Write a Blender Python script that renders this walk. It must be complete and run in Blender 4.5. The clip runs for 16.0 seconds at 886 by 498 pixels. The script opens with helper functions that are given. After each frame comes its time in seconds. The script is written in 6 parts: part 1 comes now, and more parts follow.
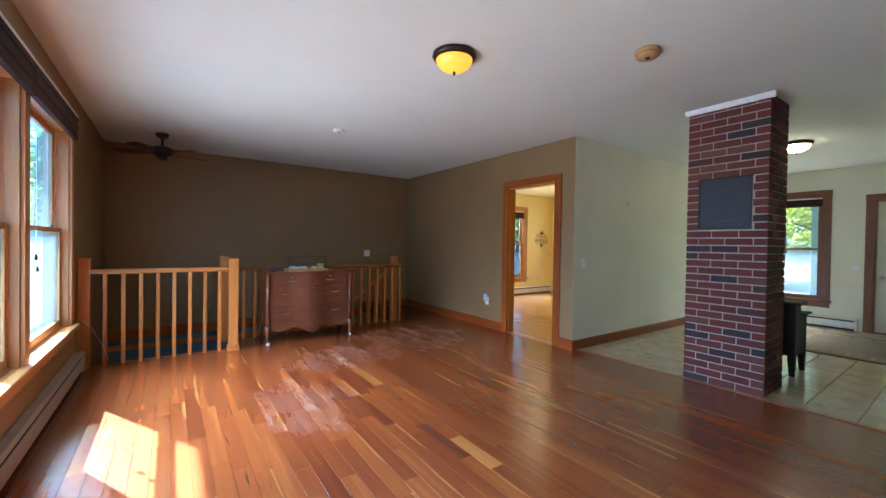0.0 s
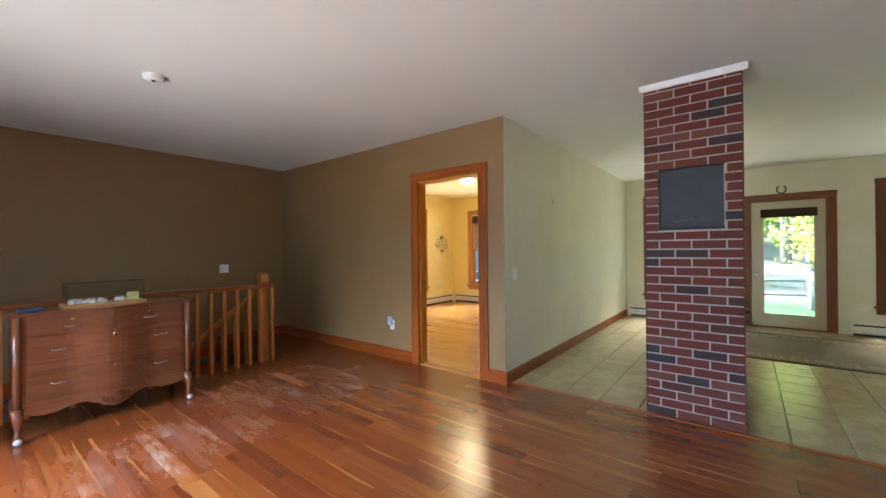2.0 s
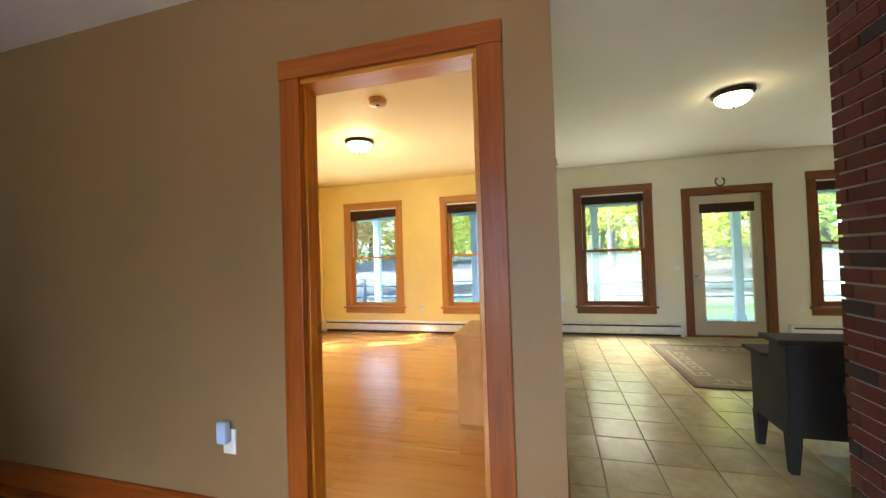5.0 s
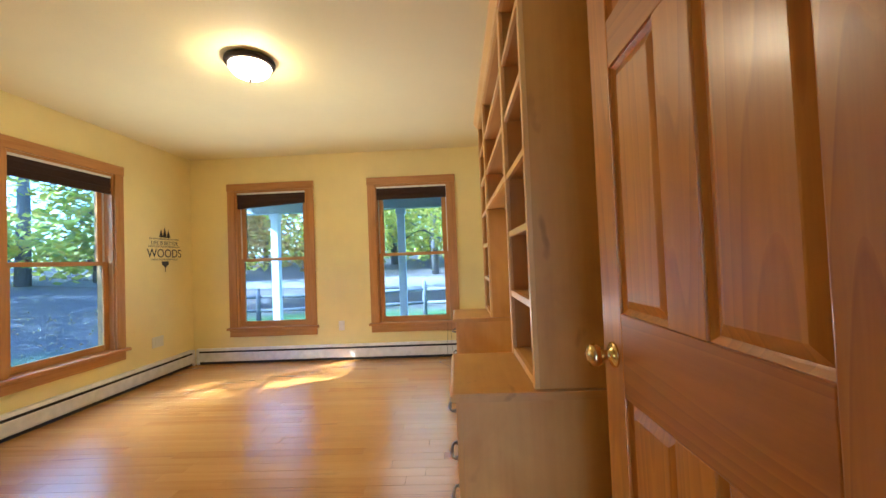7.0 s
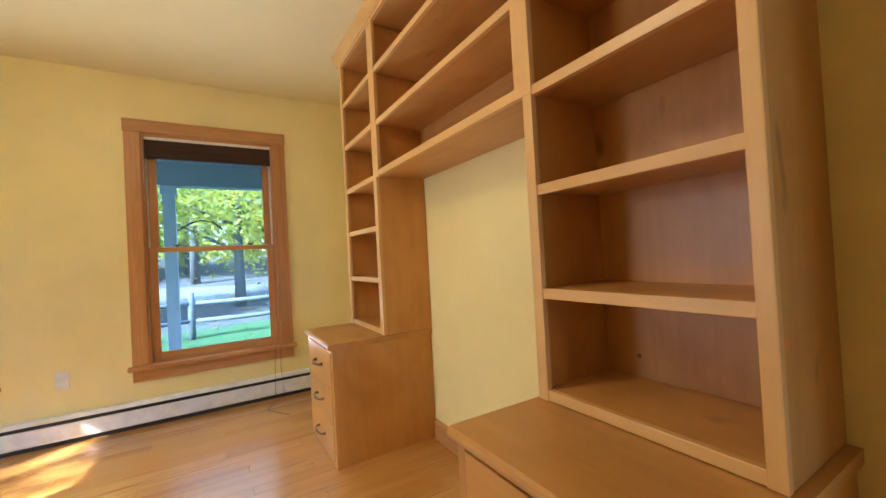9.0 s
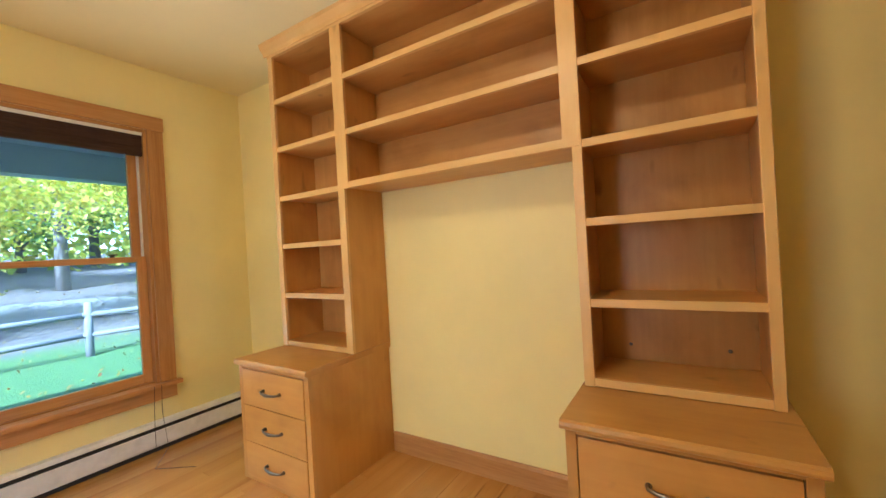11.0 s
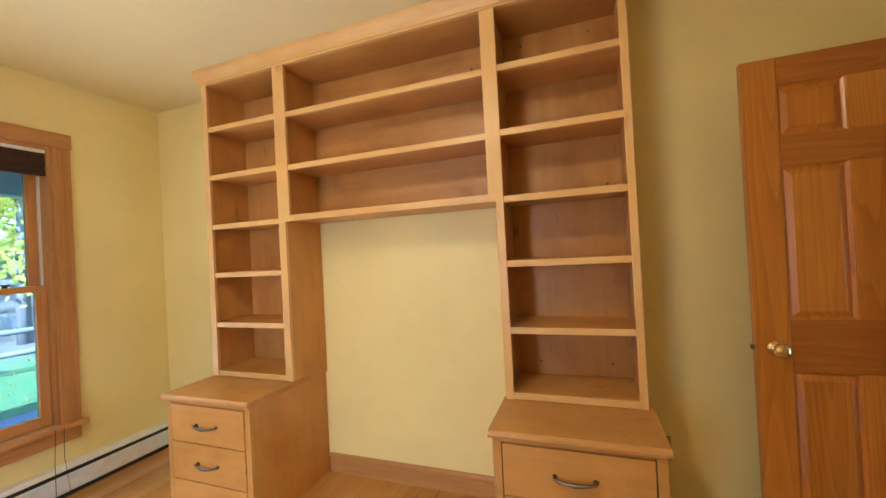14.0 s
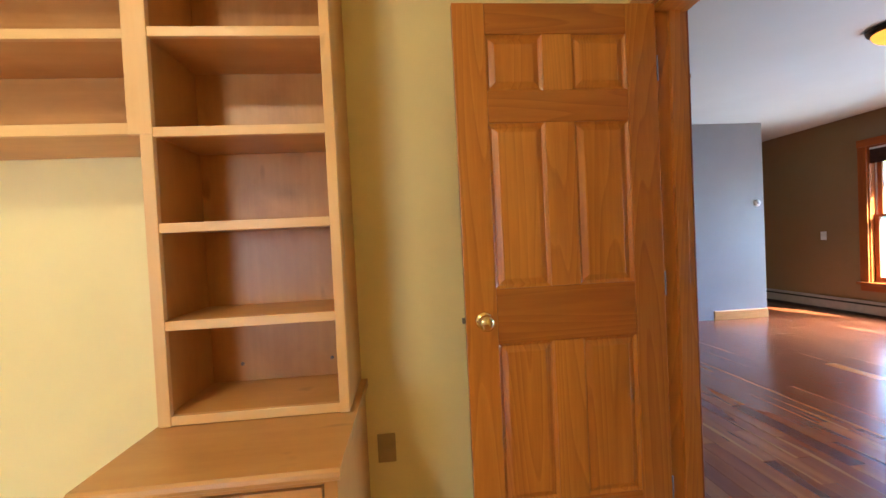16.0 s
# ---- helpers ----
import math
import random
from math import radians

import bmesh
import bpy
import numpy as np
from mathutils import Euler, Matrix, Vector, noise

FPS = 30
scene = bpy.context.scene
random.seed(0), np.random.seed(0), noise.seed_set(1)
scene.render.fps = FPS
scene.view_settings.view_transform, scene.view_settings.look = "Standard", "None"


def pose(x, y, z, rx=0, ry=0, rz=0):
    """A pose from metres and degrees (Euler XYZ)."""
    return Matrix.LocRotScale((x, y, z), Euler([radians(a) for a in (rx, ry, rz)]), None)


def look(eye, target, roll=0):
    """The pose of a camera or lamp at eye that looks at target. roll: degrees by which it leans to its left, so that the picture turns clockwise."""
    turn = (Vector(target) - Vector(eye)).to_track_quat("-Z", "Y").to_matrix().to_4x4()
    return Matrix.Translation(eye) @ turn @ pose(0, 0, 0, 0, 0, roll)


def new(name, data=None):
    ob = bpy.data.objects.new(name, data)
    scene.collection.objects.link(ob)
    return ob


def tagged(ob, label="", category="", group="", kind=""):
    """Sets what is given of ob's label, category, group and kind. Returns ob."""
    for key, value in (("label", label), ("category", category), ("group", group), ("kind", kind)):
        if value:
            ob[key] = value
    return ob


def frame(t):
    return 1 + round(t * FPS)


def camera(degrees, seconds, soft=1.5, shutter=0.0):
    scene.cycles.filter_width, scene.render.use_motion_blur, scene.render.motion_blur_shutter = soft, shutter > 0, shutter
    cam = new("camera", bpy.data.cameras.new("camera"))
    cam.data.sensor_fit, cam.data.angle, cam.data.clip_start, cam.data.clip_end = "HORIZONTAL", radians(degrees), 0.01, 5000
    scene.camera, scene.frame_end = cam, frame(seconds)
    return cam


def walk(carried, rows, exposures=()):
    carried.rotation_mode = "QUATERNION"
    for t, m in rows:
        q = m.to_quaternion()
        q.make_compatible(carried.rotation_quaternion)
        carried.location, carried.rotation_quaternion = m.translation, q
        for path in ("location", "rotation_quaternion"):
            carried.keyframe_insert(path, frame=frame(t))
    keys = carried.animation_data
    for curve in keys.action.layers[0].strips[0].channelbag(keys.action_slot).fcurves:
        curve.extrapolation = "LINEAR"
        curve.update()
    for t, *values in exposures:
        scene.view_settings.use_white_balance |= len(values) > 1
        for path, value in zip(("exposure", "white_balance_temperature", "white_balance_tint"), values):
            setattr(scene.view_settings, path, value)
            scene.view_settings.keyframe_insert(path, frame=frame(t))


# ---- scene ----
cam = camera(97.9, 16.0)
PATH = [
    (0, (-3.905, -2.838, 1.242), (-2.75, -1.205, 1.216), 0.9),
    (0.5, (-3.831, -2.588, 1.254), (-2.757, -0.901, 1.237), 0.3),
    (1, (-3.693, -2.304, 1.317), (-2.489, -0.707, 1.307), -0.1),
    (1.5, (-3.467, -2.06, 1.31), (-2.046, -0.652, 1.303), -0.5),
    (2, (-3.222, -1.789, 1.286), (-1.649, -0.555, 1.287), -0.6),
    (2.5, (-2.997, -1.442, 1.253), (-1.328, -0.339, 1.259), -0.8),
    (3, (-2.75, -1.104, 1.218), (-1.023, -0.094, 1.228), -1.0),
    (3.5, (-2.462, -0.768, 1.24), (-0.679, 0.139, 1.252), -1.3),
    (4, (-2.143, -0.459, 1.245), (-0.305, 0.329, 1.259), -1.5),
    (6.3, (-0.609, 0.475, 1.192), (1.374, 0.733, 1.243), -2.5),
    (6.5, (-0.478, 0.541, 1.184), (1.51, 0.755, 1.229), -2.6),
    (7, (-0.15, 0.717, 1.16), (1.848, 0.78, 1.217), -2.3),
    (7.5, (0.191, 0.798, 1.16), (2.187, 0.681, 1.214), -2.2),
    (8, (0.565, 0.901, 1.155), (2.532, 0.539, 1.198), -2.7),
    (8.5, (0.855, 1.078, 1.142), (2.728, 0.377, 1.187), -2.9),
    (9, (1.036, 1.261, 1.105), (2.751, 0.232, 1.134), -3.1),
    (11.5, (1.58, 2.052, 1.307), (2.531, 0.293, 1.306), -3.2),
    (12, (1.572, 2.124, 1.431), (2.441, 0.323, 1.435), -3.1),
    (12.5, (1.562, 2.178, 1.504), (2.368, 0.348, 1.514), -3.1),
    (13, (1.545, 2.189, 1.485), (2.299, 0.337, 1.501), -3.1),
    (13.5, (1.527, 2.18, 1.411), (2.247, 0.314, 1.428), -3.0),
    (14, (1.525, 2.185, 1.345), (2.209, 0.306, 1.364), -3.0),
    (14.5, (1.511, 2.193, 1.267), (2.121, 0.288, 1.289), -3.0),
    (15, (1.443, 2.162, 1.188), (1.91, 0.217, 1.204), -3.1),
    (15.5, (1.299, 1.982, 1.159), (1.498, -0.008, 1.169), -3.0),
    (16, (1.094, 1.693, 1.197), (0.921, -0.299, 1.157), -2.8),
]
EXPOSURES = [(0, 3.9, 5700, 8), (1.5, 4.1, 6250, 9), (3.0, 4.33, 6850, 10), (4.2, 4.42, 6950, 10), (6.4, 3.6, 7300, 11), (6.9, 3.6, 5600, 10), (7.5, 3.5, 5650, 10), (9, 3.55, 5650, 10), (11.5, 3.65, 5900, 10), (12.5, 3.7, 5800, 10), (15, 3.72, 5450, 10), (16, 4.1, 5400, 10)]
walk(cam, [(t, look(eye, target, roll)) for t, eye, target, roll in PATH], EXPOSURES)
# ---------------------------------------------------------------- light
world = bpy.data.worlds.new("world")
scene.world = world
world.use_nodes = True
_wn = world.node_tree.nodes
_sky = _wn.new("ShaderNodeTexSky")
_sky.sky_type = "NISHITA"
_sky.sun_disc = False
_sky.sun_elevation = radians(38.4)
_sky.sun_rotation = math.atan2(-0.6, 1.11)
world.node_tree.links.new(_sky.outputs[0], _wn["Background"].inputs[0])
_wn["Background"].inputs[1].default_value = 0.15

SUN = 4.0
_sun = new("sun", bpy.data.lights.new("sun", "SUN"))
_sun.data.energy, _sun.data.angle, _sun.data.color = SUN, radians(0.55), (1.0, 0.95, 0.86)
_sun.matrix_world = look((-6.0, 11.1, 10.0), (0, 0, 0))


def window_light(name, x, y, way, w, up, down, color=(0.97, 0.97, 0.95), tilt=1.5, dip=-1.45, wide=68, sill=0.53, low=1.3, tall=1.1):
    """Daylight in a window's opening: from the bright ground outside up into the room, and from the sky down onto the floor."""
    for z, h, rise, spread, watts in ((sill, 0.04, tilt, 92, up), (low, tall, dip, wide, down)):
        lamp = new(name, bpy.data.lights.new(name, "AREA"))
        lamp.data.shape, lamp.data.size, lamp.data.size_y = "RECTANGLE", w, h
        lamp.data.energy, lamp.data.color, lamp.data.spread = watts, color, radians(spread)
        lamp.matrix_world = look((x, y, z), (x + way[0], y + way[1], z + rise))


for y in (-0.18, 1.14):
    window_light("daylight_west", -4.64, y, (1, 0), 1.0, 0.5, 1.9, tilt=0.75, dip=-0.9, wide=82)
window_light("daylight_west_south", -4.64, -2.19, (1, 0), 0.75, 0.5, 2.3, tilt=0.75)
for y in (-0.84, -3.75):
    window_light("daylight_hall", 4.75, y, (-1, 0), 0.75, 0.38, 1.1, (1.0, 0.98, 0.9))
for y in (2.98, 1.23):
    window_light("daylight_office", 4.58, y, (-1, 0), 0.75, 0.5, 0.22, (0.98, 0.97, 0.94), tilt=1.0, sill=0.46)
window_light("daylight_office_north", 3.01, 4.02, (0, -1), 0.75, 0.5, 0.6, (0.98, 0.97, 0.94), tilt=1.0, sill=0.46, dip=-0.9, wide=80, low=0.9, tall=0.6)
_north = new("daylight_office_sky", bpy.data.lights.new("daylight_office_sky", "AREA"))
_north.data.shape, _north.data.size, _north.data.size_y = "RECTANGLE", 0.75, 1.3
_north.data.energy, _north.data.color, _north.data.spread = 0.5, (0.97, 0.97, 0.96), radians(78)
_north.matrix_world = look((3.01, 4.02, 1.25), (3.01, 3.02, 1.1))


# ---------------------------------------------------------------- materials
def _nodes(name):
    m = bpy.data.materials.new(name)
    m.use_nodes = True
    nt = m.node_tree
    return m, nt, nt.nodes, nt.links, nt.nodes["Principled BSDF"]


def _ramp(nt, fac, stops):
    r = nt.nodes.new("ShaderNodeValToRGB")
    while len(r.color_ramp.elements) < len(stops):
        r.color_ramp.elements.new(0.5)
    for e, (p, c) in zip(r.color_ramp.elements, stops):
        e.position, e.color = p, (*c, 1)
    nt.links.new(fac, r.inputs[0])
    return r.outputs[0]


def _noise(nt, vec, scale, detail=4, rough=0.55, dist=0.0):
    n = nt.nodes.new("ShaderNodeTexNoise")
    n.inputs["Scale"].default_value, n.inputs["Detail"].default_value = scale, detail
    n.inputs["Roughness"].default_value, n.inputs["Distortion"].default_value = rough, dist
    if vec is not None:
        nt.links.new(vec, n.inputs["Vector"])
    return n.outputs[0]


def _coords(nt, scale=(1, 1, 1), spread=None):
    tc = nt.nodes.new("ShaderNodeTexCoord")
    mp = nt.nodes.new("ShaderNodeMapping")
    mp.inputs["Scale"].default_value = scale
    nt.links.new(tc.outputs["Object"], mp.inputs["Vector"])
    if spread is not None:
        mul = nt.nodes.new("ShaderNodeMath")
        mul.operation = "MULTIPLY"
        mul.inputs[1].default_value = 37.0
        nt.links.new(spread, mul.inputs[0])
        nt.links.new(mul.outputs[0], mp.inputs["Location"])
    return mp.outputs[0]


def _mix(nt, fac, a, b, mode="MIX"):
    m = nt.nodes.new("ShaderNodeMix")
    m.data_type, m.blend_type = "RGBA", mode
    for sock, v in ((m.inputs[0], fac), (m.inputs[6], a), (m.inputs[7], b)):
        if isinstance(v, (int, float)):
            sock.default_value = v
        elif isinstance(v, tuple):
            sock.default_value = (*v, 1)
        else:
            nt.links.new(v, sock)
    return m.outputs[2]


def _bump(nt, height, bsdf, strength=0.2, dist=0.004):
    b = nt.nodes.new("ShaderNodeBump")
    b.inputs["Strength"].default_value, b.inputs["Distance"].default_value = strength, dist
    nt.links.new(height, b.inputs["Height"])
    nt.links.new(b.outputs[0], bsdf.inputs["Normal"])


def _math(nt, op, a, b=0.0, c=0.0):
    m = nt.nodes.new("ShaderNodeMath")
    m.operation = op
    for sock, v in zip(m.inputs, (a, b, c)):
        if isinstance(v, (int, float)):
            sock.default_value = v
        else:
            nt.links.new(v, sock)
    return m.outputs[0]


def _range(nt, v, a, b, c=0.0, d=1.0):
    m = nt.nodes.new("ShaderNodeMapRange")
    for i, k in enumerate((a, b, c, d)):
        m.inputs[1 + i].default_value = k
    nt.links.new(v, m.inputs[0])
    return m.outputs[0]


def paint(name, col, rough=0.6, vary=0.06, bump=0.15, scale=90):
    m, nt, n, l, b = _nodes(name)
    v = _coords(nt)
    big = _noise(nt, v, 1.3, 5, 0.6)
    c = _ramp(nt, big, ((0.3, tuple(x * (1 - vary) for x in col)), (0.7, tuple(min(1, x * (1 + vary)) for x in col))))
    l.new(c, b.inputs["Base Color"])
    b.inputs["Roughness"].default_value = rough
    _bump(nt, _noise(nt, v, scale, 3), b, bump, 0.002)
    return m


def plain(name, col, rough=0.5, metal=0.0, bump=0.0):
    m, nt, n, l, b = _nodes(name)
    v = _coords(nt)
    k = _noise(nt, v, 14, 4)
    l.new(_ramp(nt, k, ((0.3, tuple(x * 0.88 for x in col)), (0.7, tuple(min(1, x * 1.08) for x in col)))), b.inputs["Base Color"])
    b.inputs["Roughness"].default_value, b.inputs["Metallic"].default_value = rough, metal
    if bump:
        _bump(nt, _noise(nt, v, 160, 3), b, bump, 0.002)
    return m


def wood(name, dark, mid, light, axis="z", rough=0.4, grain=1.0, random_from="object", vary=0.25, coat=0.0):
    """Timber whose grain runs along axis."""
    m, nt, n, l, b = _nodes(name)
    if random_from == "island":
        rnd = n.new("ShaderNodeNewGeometry").outputs["Random Per Island"]
    else:
        rnd = n.new("ShaderNodeObjectInfo").outputs["Random"]
    along = {"x": (0.9, 16, 16), "y": (16, 0.9, 16), "z": (16, 16, 0.9)}[axis]
    v = _coords(nt, tuple(grain * s for s in along), rnd)
    g = _noise(nt, v, 1.0, 6, 0.62, 0.9)
    c = _ramp(nt, g, ((0.25, dark), (0.5, mid), (0.78, light)))
    fine = _noise(nt, _coords(nt, tuple(grain * s * 5 for s in along), rnd), 1.0, 3, 0.7)
    c = _mix(nt, 0.35, c, _ramp(nt, fine, ((0.35, tuple(x * 0.75 for x in mid)), (0.65, light))))
    shade = n.new("ShaderNodeMapRange")
    shade.inputs[3].default_value, shade.inputs[4].default_value = 1 - vary, 1 + vary
    l.new(rnd, shade.inputs[0])
    hsv = n.new("ShaderNodeHueSaturation")
    l.new(shade.outputs[0], hsv.inputs["Value"])
    l.new(c, hsv.inputs["Color"])
    l.new(hsv.outputs[0], b.inputs["Base Color"])
    b.inputs["Roughness"].default_value = rough
    b.inputs["Specular IOR Level"].default_value = 0.32
    b.inputs["Coat Weight"].default_value = coat
    b.inputs["Coat Roughness"].default_value = 0.12
    _bump(nt, fine, b, 0.12, 0.002)
    return m


def smooth_wood(name, dark, mid, light, axis="z", rough=0.36):
    """Close-grained timber: soft blotches, faint streaks."""
    m, nt, n, l, b = _nodes(name)
    rnd = n.new("ShaderNodeObjectInfo").outputs["Random"]
    along = {"x": (0.5, 9, 9), "y": (9, 0.5, 9), "z": (9, 9, 0.5)}[axis]
    blotch = _noise(nt, _coords(nt, tuple(1.6 + s * 0.12 for s in along), rnd), 1.6, 5, 0.55, 0.5)
    streak = _noise(nt, _coords(nt, along, rnd), 3.0, 4, 0.6)
    c = _mix(nt, 0.22, _ramp(nt, blotch, ((0.3, dark), (0.5, mid), (0.72, light))), _ramp(nt, streak, ((0.35, dark), (0.65, light))))
    knot = _noise(nt, _coords(nt, tuple(5.0 + s * 0.7 for s in along), rnd), 1.0, 2, 0.4, 0.3)
    c = _mix(nt, _range(nt, knot, 0.70, 0.80, 0.0, 0.6), c, tuple(0.5 * k for k in dark))
    ray = _noise(nt, _coords(nt, tuple(s * 7 for s in along), rnd), 1.0, 3, 0.6)
    c = _mix(nt, _range(nt, ray, 0.5, 0.7, 0.0, 0.16), c, light)
    shade = n.new("ShaderNodeMapRange")
    shade.inputs[3].default_value, shade.inputs[4].default_value = 0.92, 1.06
    l.new(rnd, shade.inputs[0])
    hsv = n.new("ShaderNodeHueSaturation")
    l.new(shade.outputs[0], hsv.inputs["Value"])
    l.new(c, hsv.inputs["Color"])
    l.new(hsv.outputs[0], b.inputs["Base Color"])
    b.inputs["Roughness"].default_value = rough
    _bump(nt, streak, b, 0.04, 0.001)
    return m


def figured_wood(name, dark, mid, light, axis="z", rough=0.34, rings=34.0):
    """Flat-sawn pine: arched growth rings, a soft colour drift and a clear finish."""
    m, nt, n, l, b = _nodes(name)
    rnd = n.new("ShaderNodeObjectInfo").outputs["Random"]
    along = {"x": (0.2, 3.4, 3.4), "y": (3.4, 0.2, 3.4), "z": (3.4, 3.4, 0.2)}[axis]
    field = _noise(nt, _coords(nt, along, rnd), 1.0, 2, 0.45)
    mul = n.new("ShaderNodeMath")
    mul.operation = "MULTIPLY"
    mul.inputs[1].default_value = rings
    l.new(field, mul.inputs[0])
    saw = n.new("ShaderNodeMath")
    saw.operation = "FRACT"
    l.new(mul.outputs[0], saw.inputs[0])
    ring = _ramp(nt, saw.outputs[0], ((0.0, light), (0.45, mid), (0.82, tuple(0.45 * p + 0.55 * q for p, q in zip(dark, mid))), (0.93, dark), (1.0, mid)))
    fine = _noise(nt, _coords(nt, tuple(s * 14 for s in along), rnd), 1.0, 3, 0.7)
    drift = _noise(nt, _coords(nt, tuple(s * 0.8 for s in along), rnd), 1.0, 3, 0.5)
    c = _mix(nt, 0.66, ring, _ramp(nt, drift, ((0.3, tuple(0.5 * p + 0.5 * q for p, q in zip(dark, mid))), (0.5, mid), (0.7, light))))
    c = _mix(nt, 0.18, c, _ramp(nt, fine, ((0.35, dark), (0.65, light))))
    l.new(c, b.inputs["Base Color"])
    b.inputs["Roughness"].default_value = rough
    b.inputs["Coat Weight"].default_value, b.inputs["Coat Roughness"].default_value = 0.4, 0.22
    _bump(nt, fine, b, 0.06, 0.001)
    return m


def floor_wood(name, stops, axis, random_from, rough=0.3, scuff_glare=0.0, sap=None, half=0.037, knots=0.0, bias=1.0):
    """Floor boards: a tone for each board, heartwood figure along it, pale sapwood along some edges, dark mineral
    streaks, and pale patches that put both worn finish and floor glare into the colour."""
    m, nt, n, l, b = _nodes(name)
    island = random_from == "island"
    rnd = n.new("ShaderNodeNewGeometry").outputs["Random Per Island"] if island else n.new("ShaderNodeObjectInfo").outputs["Random"]
    along = {"x": (0.9, 20, 20), "y": (20, 0.9, 20)}[axis]
    g = _noise(nt, _coords(nt, along, rnd), 1.0, 5, 0.62, 0.5)
    broad = _noise(nt, _coords(nt, tuple(k * 0.45 for k in along), rnd), 1.0, 3, 0.5, 0.8)
    tone = _math(nt, "MULTIPLY_ADD", rnd, 0.8 * bias, 0.5 - 0.4 * bias)
    tone = _math(nt, "ADD", tone, _math(nt, "MULTIPLY_ADD", g, 0.55, -0.275))
    tone = _math(nt, "ADD", tone, _math(nt, "MULTIPLY_ADD", broad, 0.9, -0.45))
    c = _ramp(nt, tone, stops)
    if sap:
        if not island:
            xyz = n.new("ShaderNodeSeparateXYZ")
            l.new(n.new("ShaderNodeTexCoord").outputs["Object"], xyz.inputs[0])
            side = _math(nt, "MULTIPLY", xyz.outputs[0], 1.0 / half)
            wander = _noise(nt, _coords(nt, (1.2, 1.2, 1.2), rnd), 1.0, 2, 0.5)
            reach = _math(nt, "ADD", side, _math(nt, "MULTIPLY_ADD", wander, 2.6, -1.42))
            which = _range(nt, _math(nt, "FRACT", _math(nt, "MULTIPLY", rnd, 7.31)), 0.50, 0.54)
            edge = _math(nt, "MULTIPLY", _range(nt, reach, 0.80, 0.92), which)
            c = _mix(nt, _math(nt, "MULTIPLY", edge, 0.75), c, sap)
        streak = _noise(nt, _coords(nt, tuple(k * 1.7 for k in along), rnd), 1.0, 2, 0.5, 1.2)
        c = _mix(nt, _range(nt, streak, 0.68, 0.76, 0.0, 0.55), c, tuple(0.35 * k for k in stops[0][1]))
    if knots:
        streak = _noise(nt, _coords(nt, tuple(k * 0.8 for k in along), rnd), 1.0, 3, 0.55, 1.6)
        c = _mix(nt, _range(nt, streak, 0.62, 0.74, 0.0, knots), c, (0.15, 0.055, 0.012))
    pos = n.new("ShaderNodeNewGeometry").outputs["Position"]
    b.inputs["Roughness"].default_value = rough
    if scuff_glare:
        spot = n.new("ShaderNodeSeparateXYZ")
        l.new(pos, spot.inputs[0])
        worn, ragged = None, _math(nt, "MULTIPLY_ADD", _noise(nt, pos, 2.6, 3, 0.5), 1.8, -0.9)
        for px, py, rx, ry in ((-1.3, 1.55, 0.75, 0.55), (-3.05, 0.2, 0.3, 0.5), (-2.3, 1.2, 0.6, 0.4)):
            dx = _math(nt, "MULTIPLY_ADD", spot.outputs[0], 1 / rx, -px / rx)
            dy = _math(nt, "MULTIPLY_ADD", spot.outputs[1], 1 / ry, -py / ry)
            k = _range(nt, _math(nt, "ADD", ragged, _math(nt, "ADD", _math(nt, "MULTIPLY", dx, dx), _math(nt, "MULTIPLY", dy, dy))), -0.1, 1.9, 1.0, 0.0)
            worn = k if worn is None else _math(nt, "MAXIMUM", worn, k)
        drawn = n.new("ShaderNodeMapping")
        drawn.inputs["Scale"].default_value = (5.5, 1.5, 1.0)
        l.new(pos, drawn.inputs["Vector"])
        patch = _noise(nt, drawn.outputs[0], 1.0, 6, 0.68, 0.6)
        rub_glare = _math(nt, "MULTIPLY", _range(nt, patch, 0.40, 0.74), worn)
        rub_glare = _math(nt, "MULTIPLY", rub_glare, _range(nt, g, 0.3, 0.6, 0.45, 1.0))
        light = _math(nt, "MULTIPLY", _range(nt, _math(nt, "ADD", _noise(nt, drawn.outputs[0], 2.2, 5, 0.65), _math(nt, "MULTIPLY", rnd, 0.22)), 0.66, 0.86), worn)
        # Pale mixes paint streaky glare by the dresser along with the dulled finish.
        c = _mix(nt, _math(nt, "MULTIPLY", rub_glare, scuff_glare), c, (0.27, 0.21, 0.195))
        c = _mix(nt, _math(nt, "MULTIPLY", light, scuff_glare * 1.3), c, (0.50, 0.43, 0.40))
        l.new(_range(nt, rub_glare, 0.0, 1.0, rough, 0.5), b.inputs["Roughness"])
    l.new(c, b.inputs["Base Color"])
    b.inputs["Coat Weight"].default_value, b.inputs["Coat Roughness"].default_value = 0.62, 0.26
    b.inputs["Coat IOR"].default_value = 1.5
    _bump(nt, g, b, 0.06, 0.002)
    return m


def emitting(name, col, strength):
    m, nt, n, l, b = _nodes(name)
    b.inputs["Base Color"].default_value = (*col, 1)
    b.inputs["Emission Color"].default_value = (*col, 1)
    b.inputs["Emission Strength"].default_value = strength
    b.inputs["Roughness"].default_value = 0.25
    return m


def glass(name, col=(1, 1, 1), rough=0.0):
    m, nt, n, l, b = _nodes(name)
    b.inputs["Base Color"].default_value = (*col, 1)
    b.inputs["Transmission Weight"].default_value = 1.0
    b.inputs["Roughness"].default_value = rough
    b.inputs["IOR"].default_value = 1.05
    return m


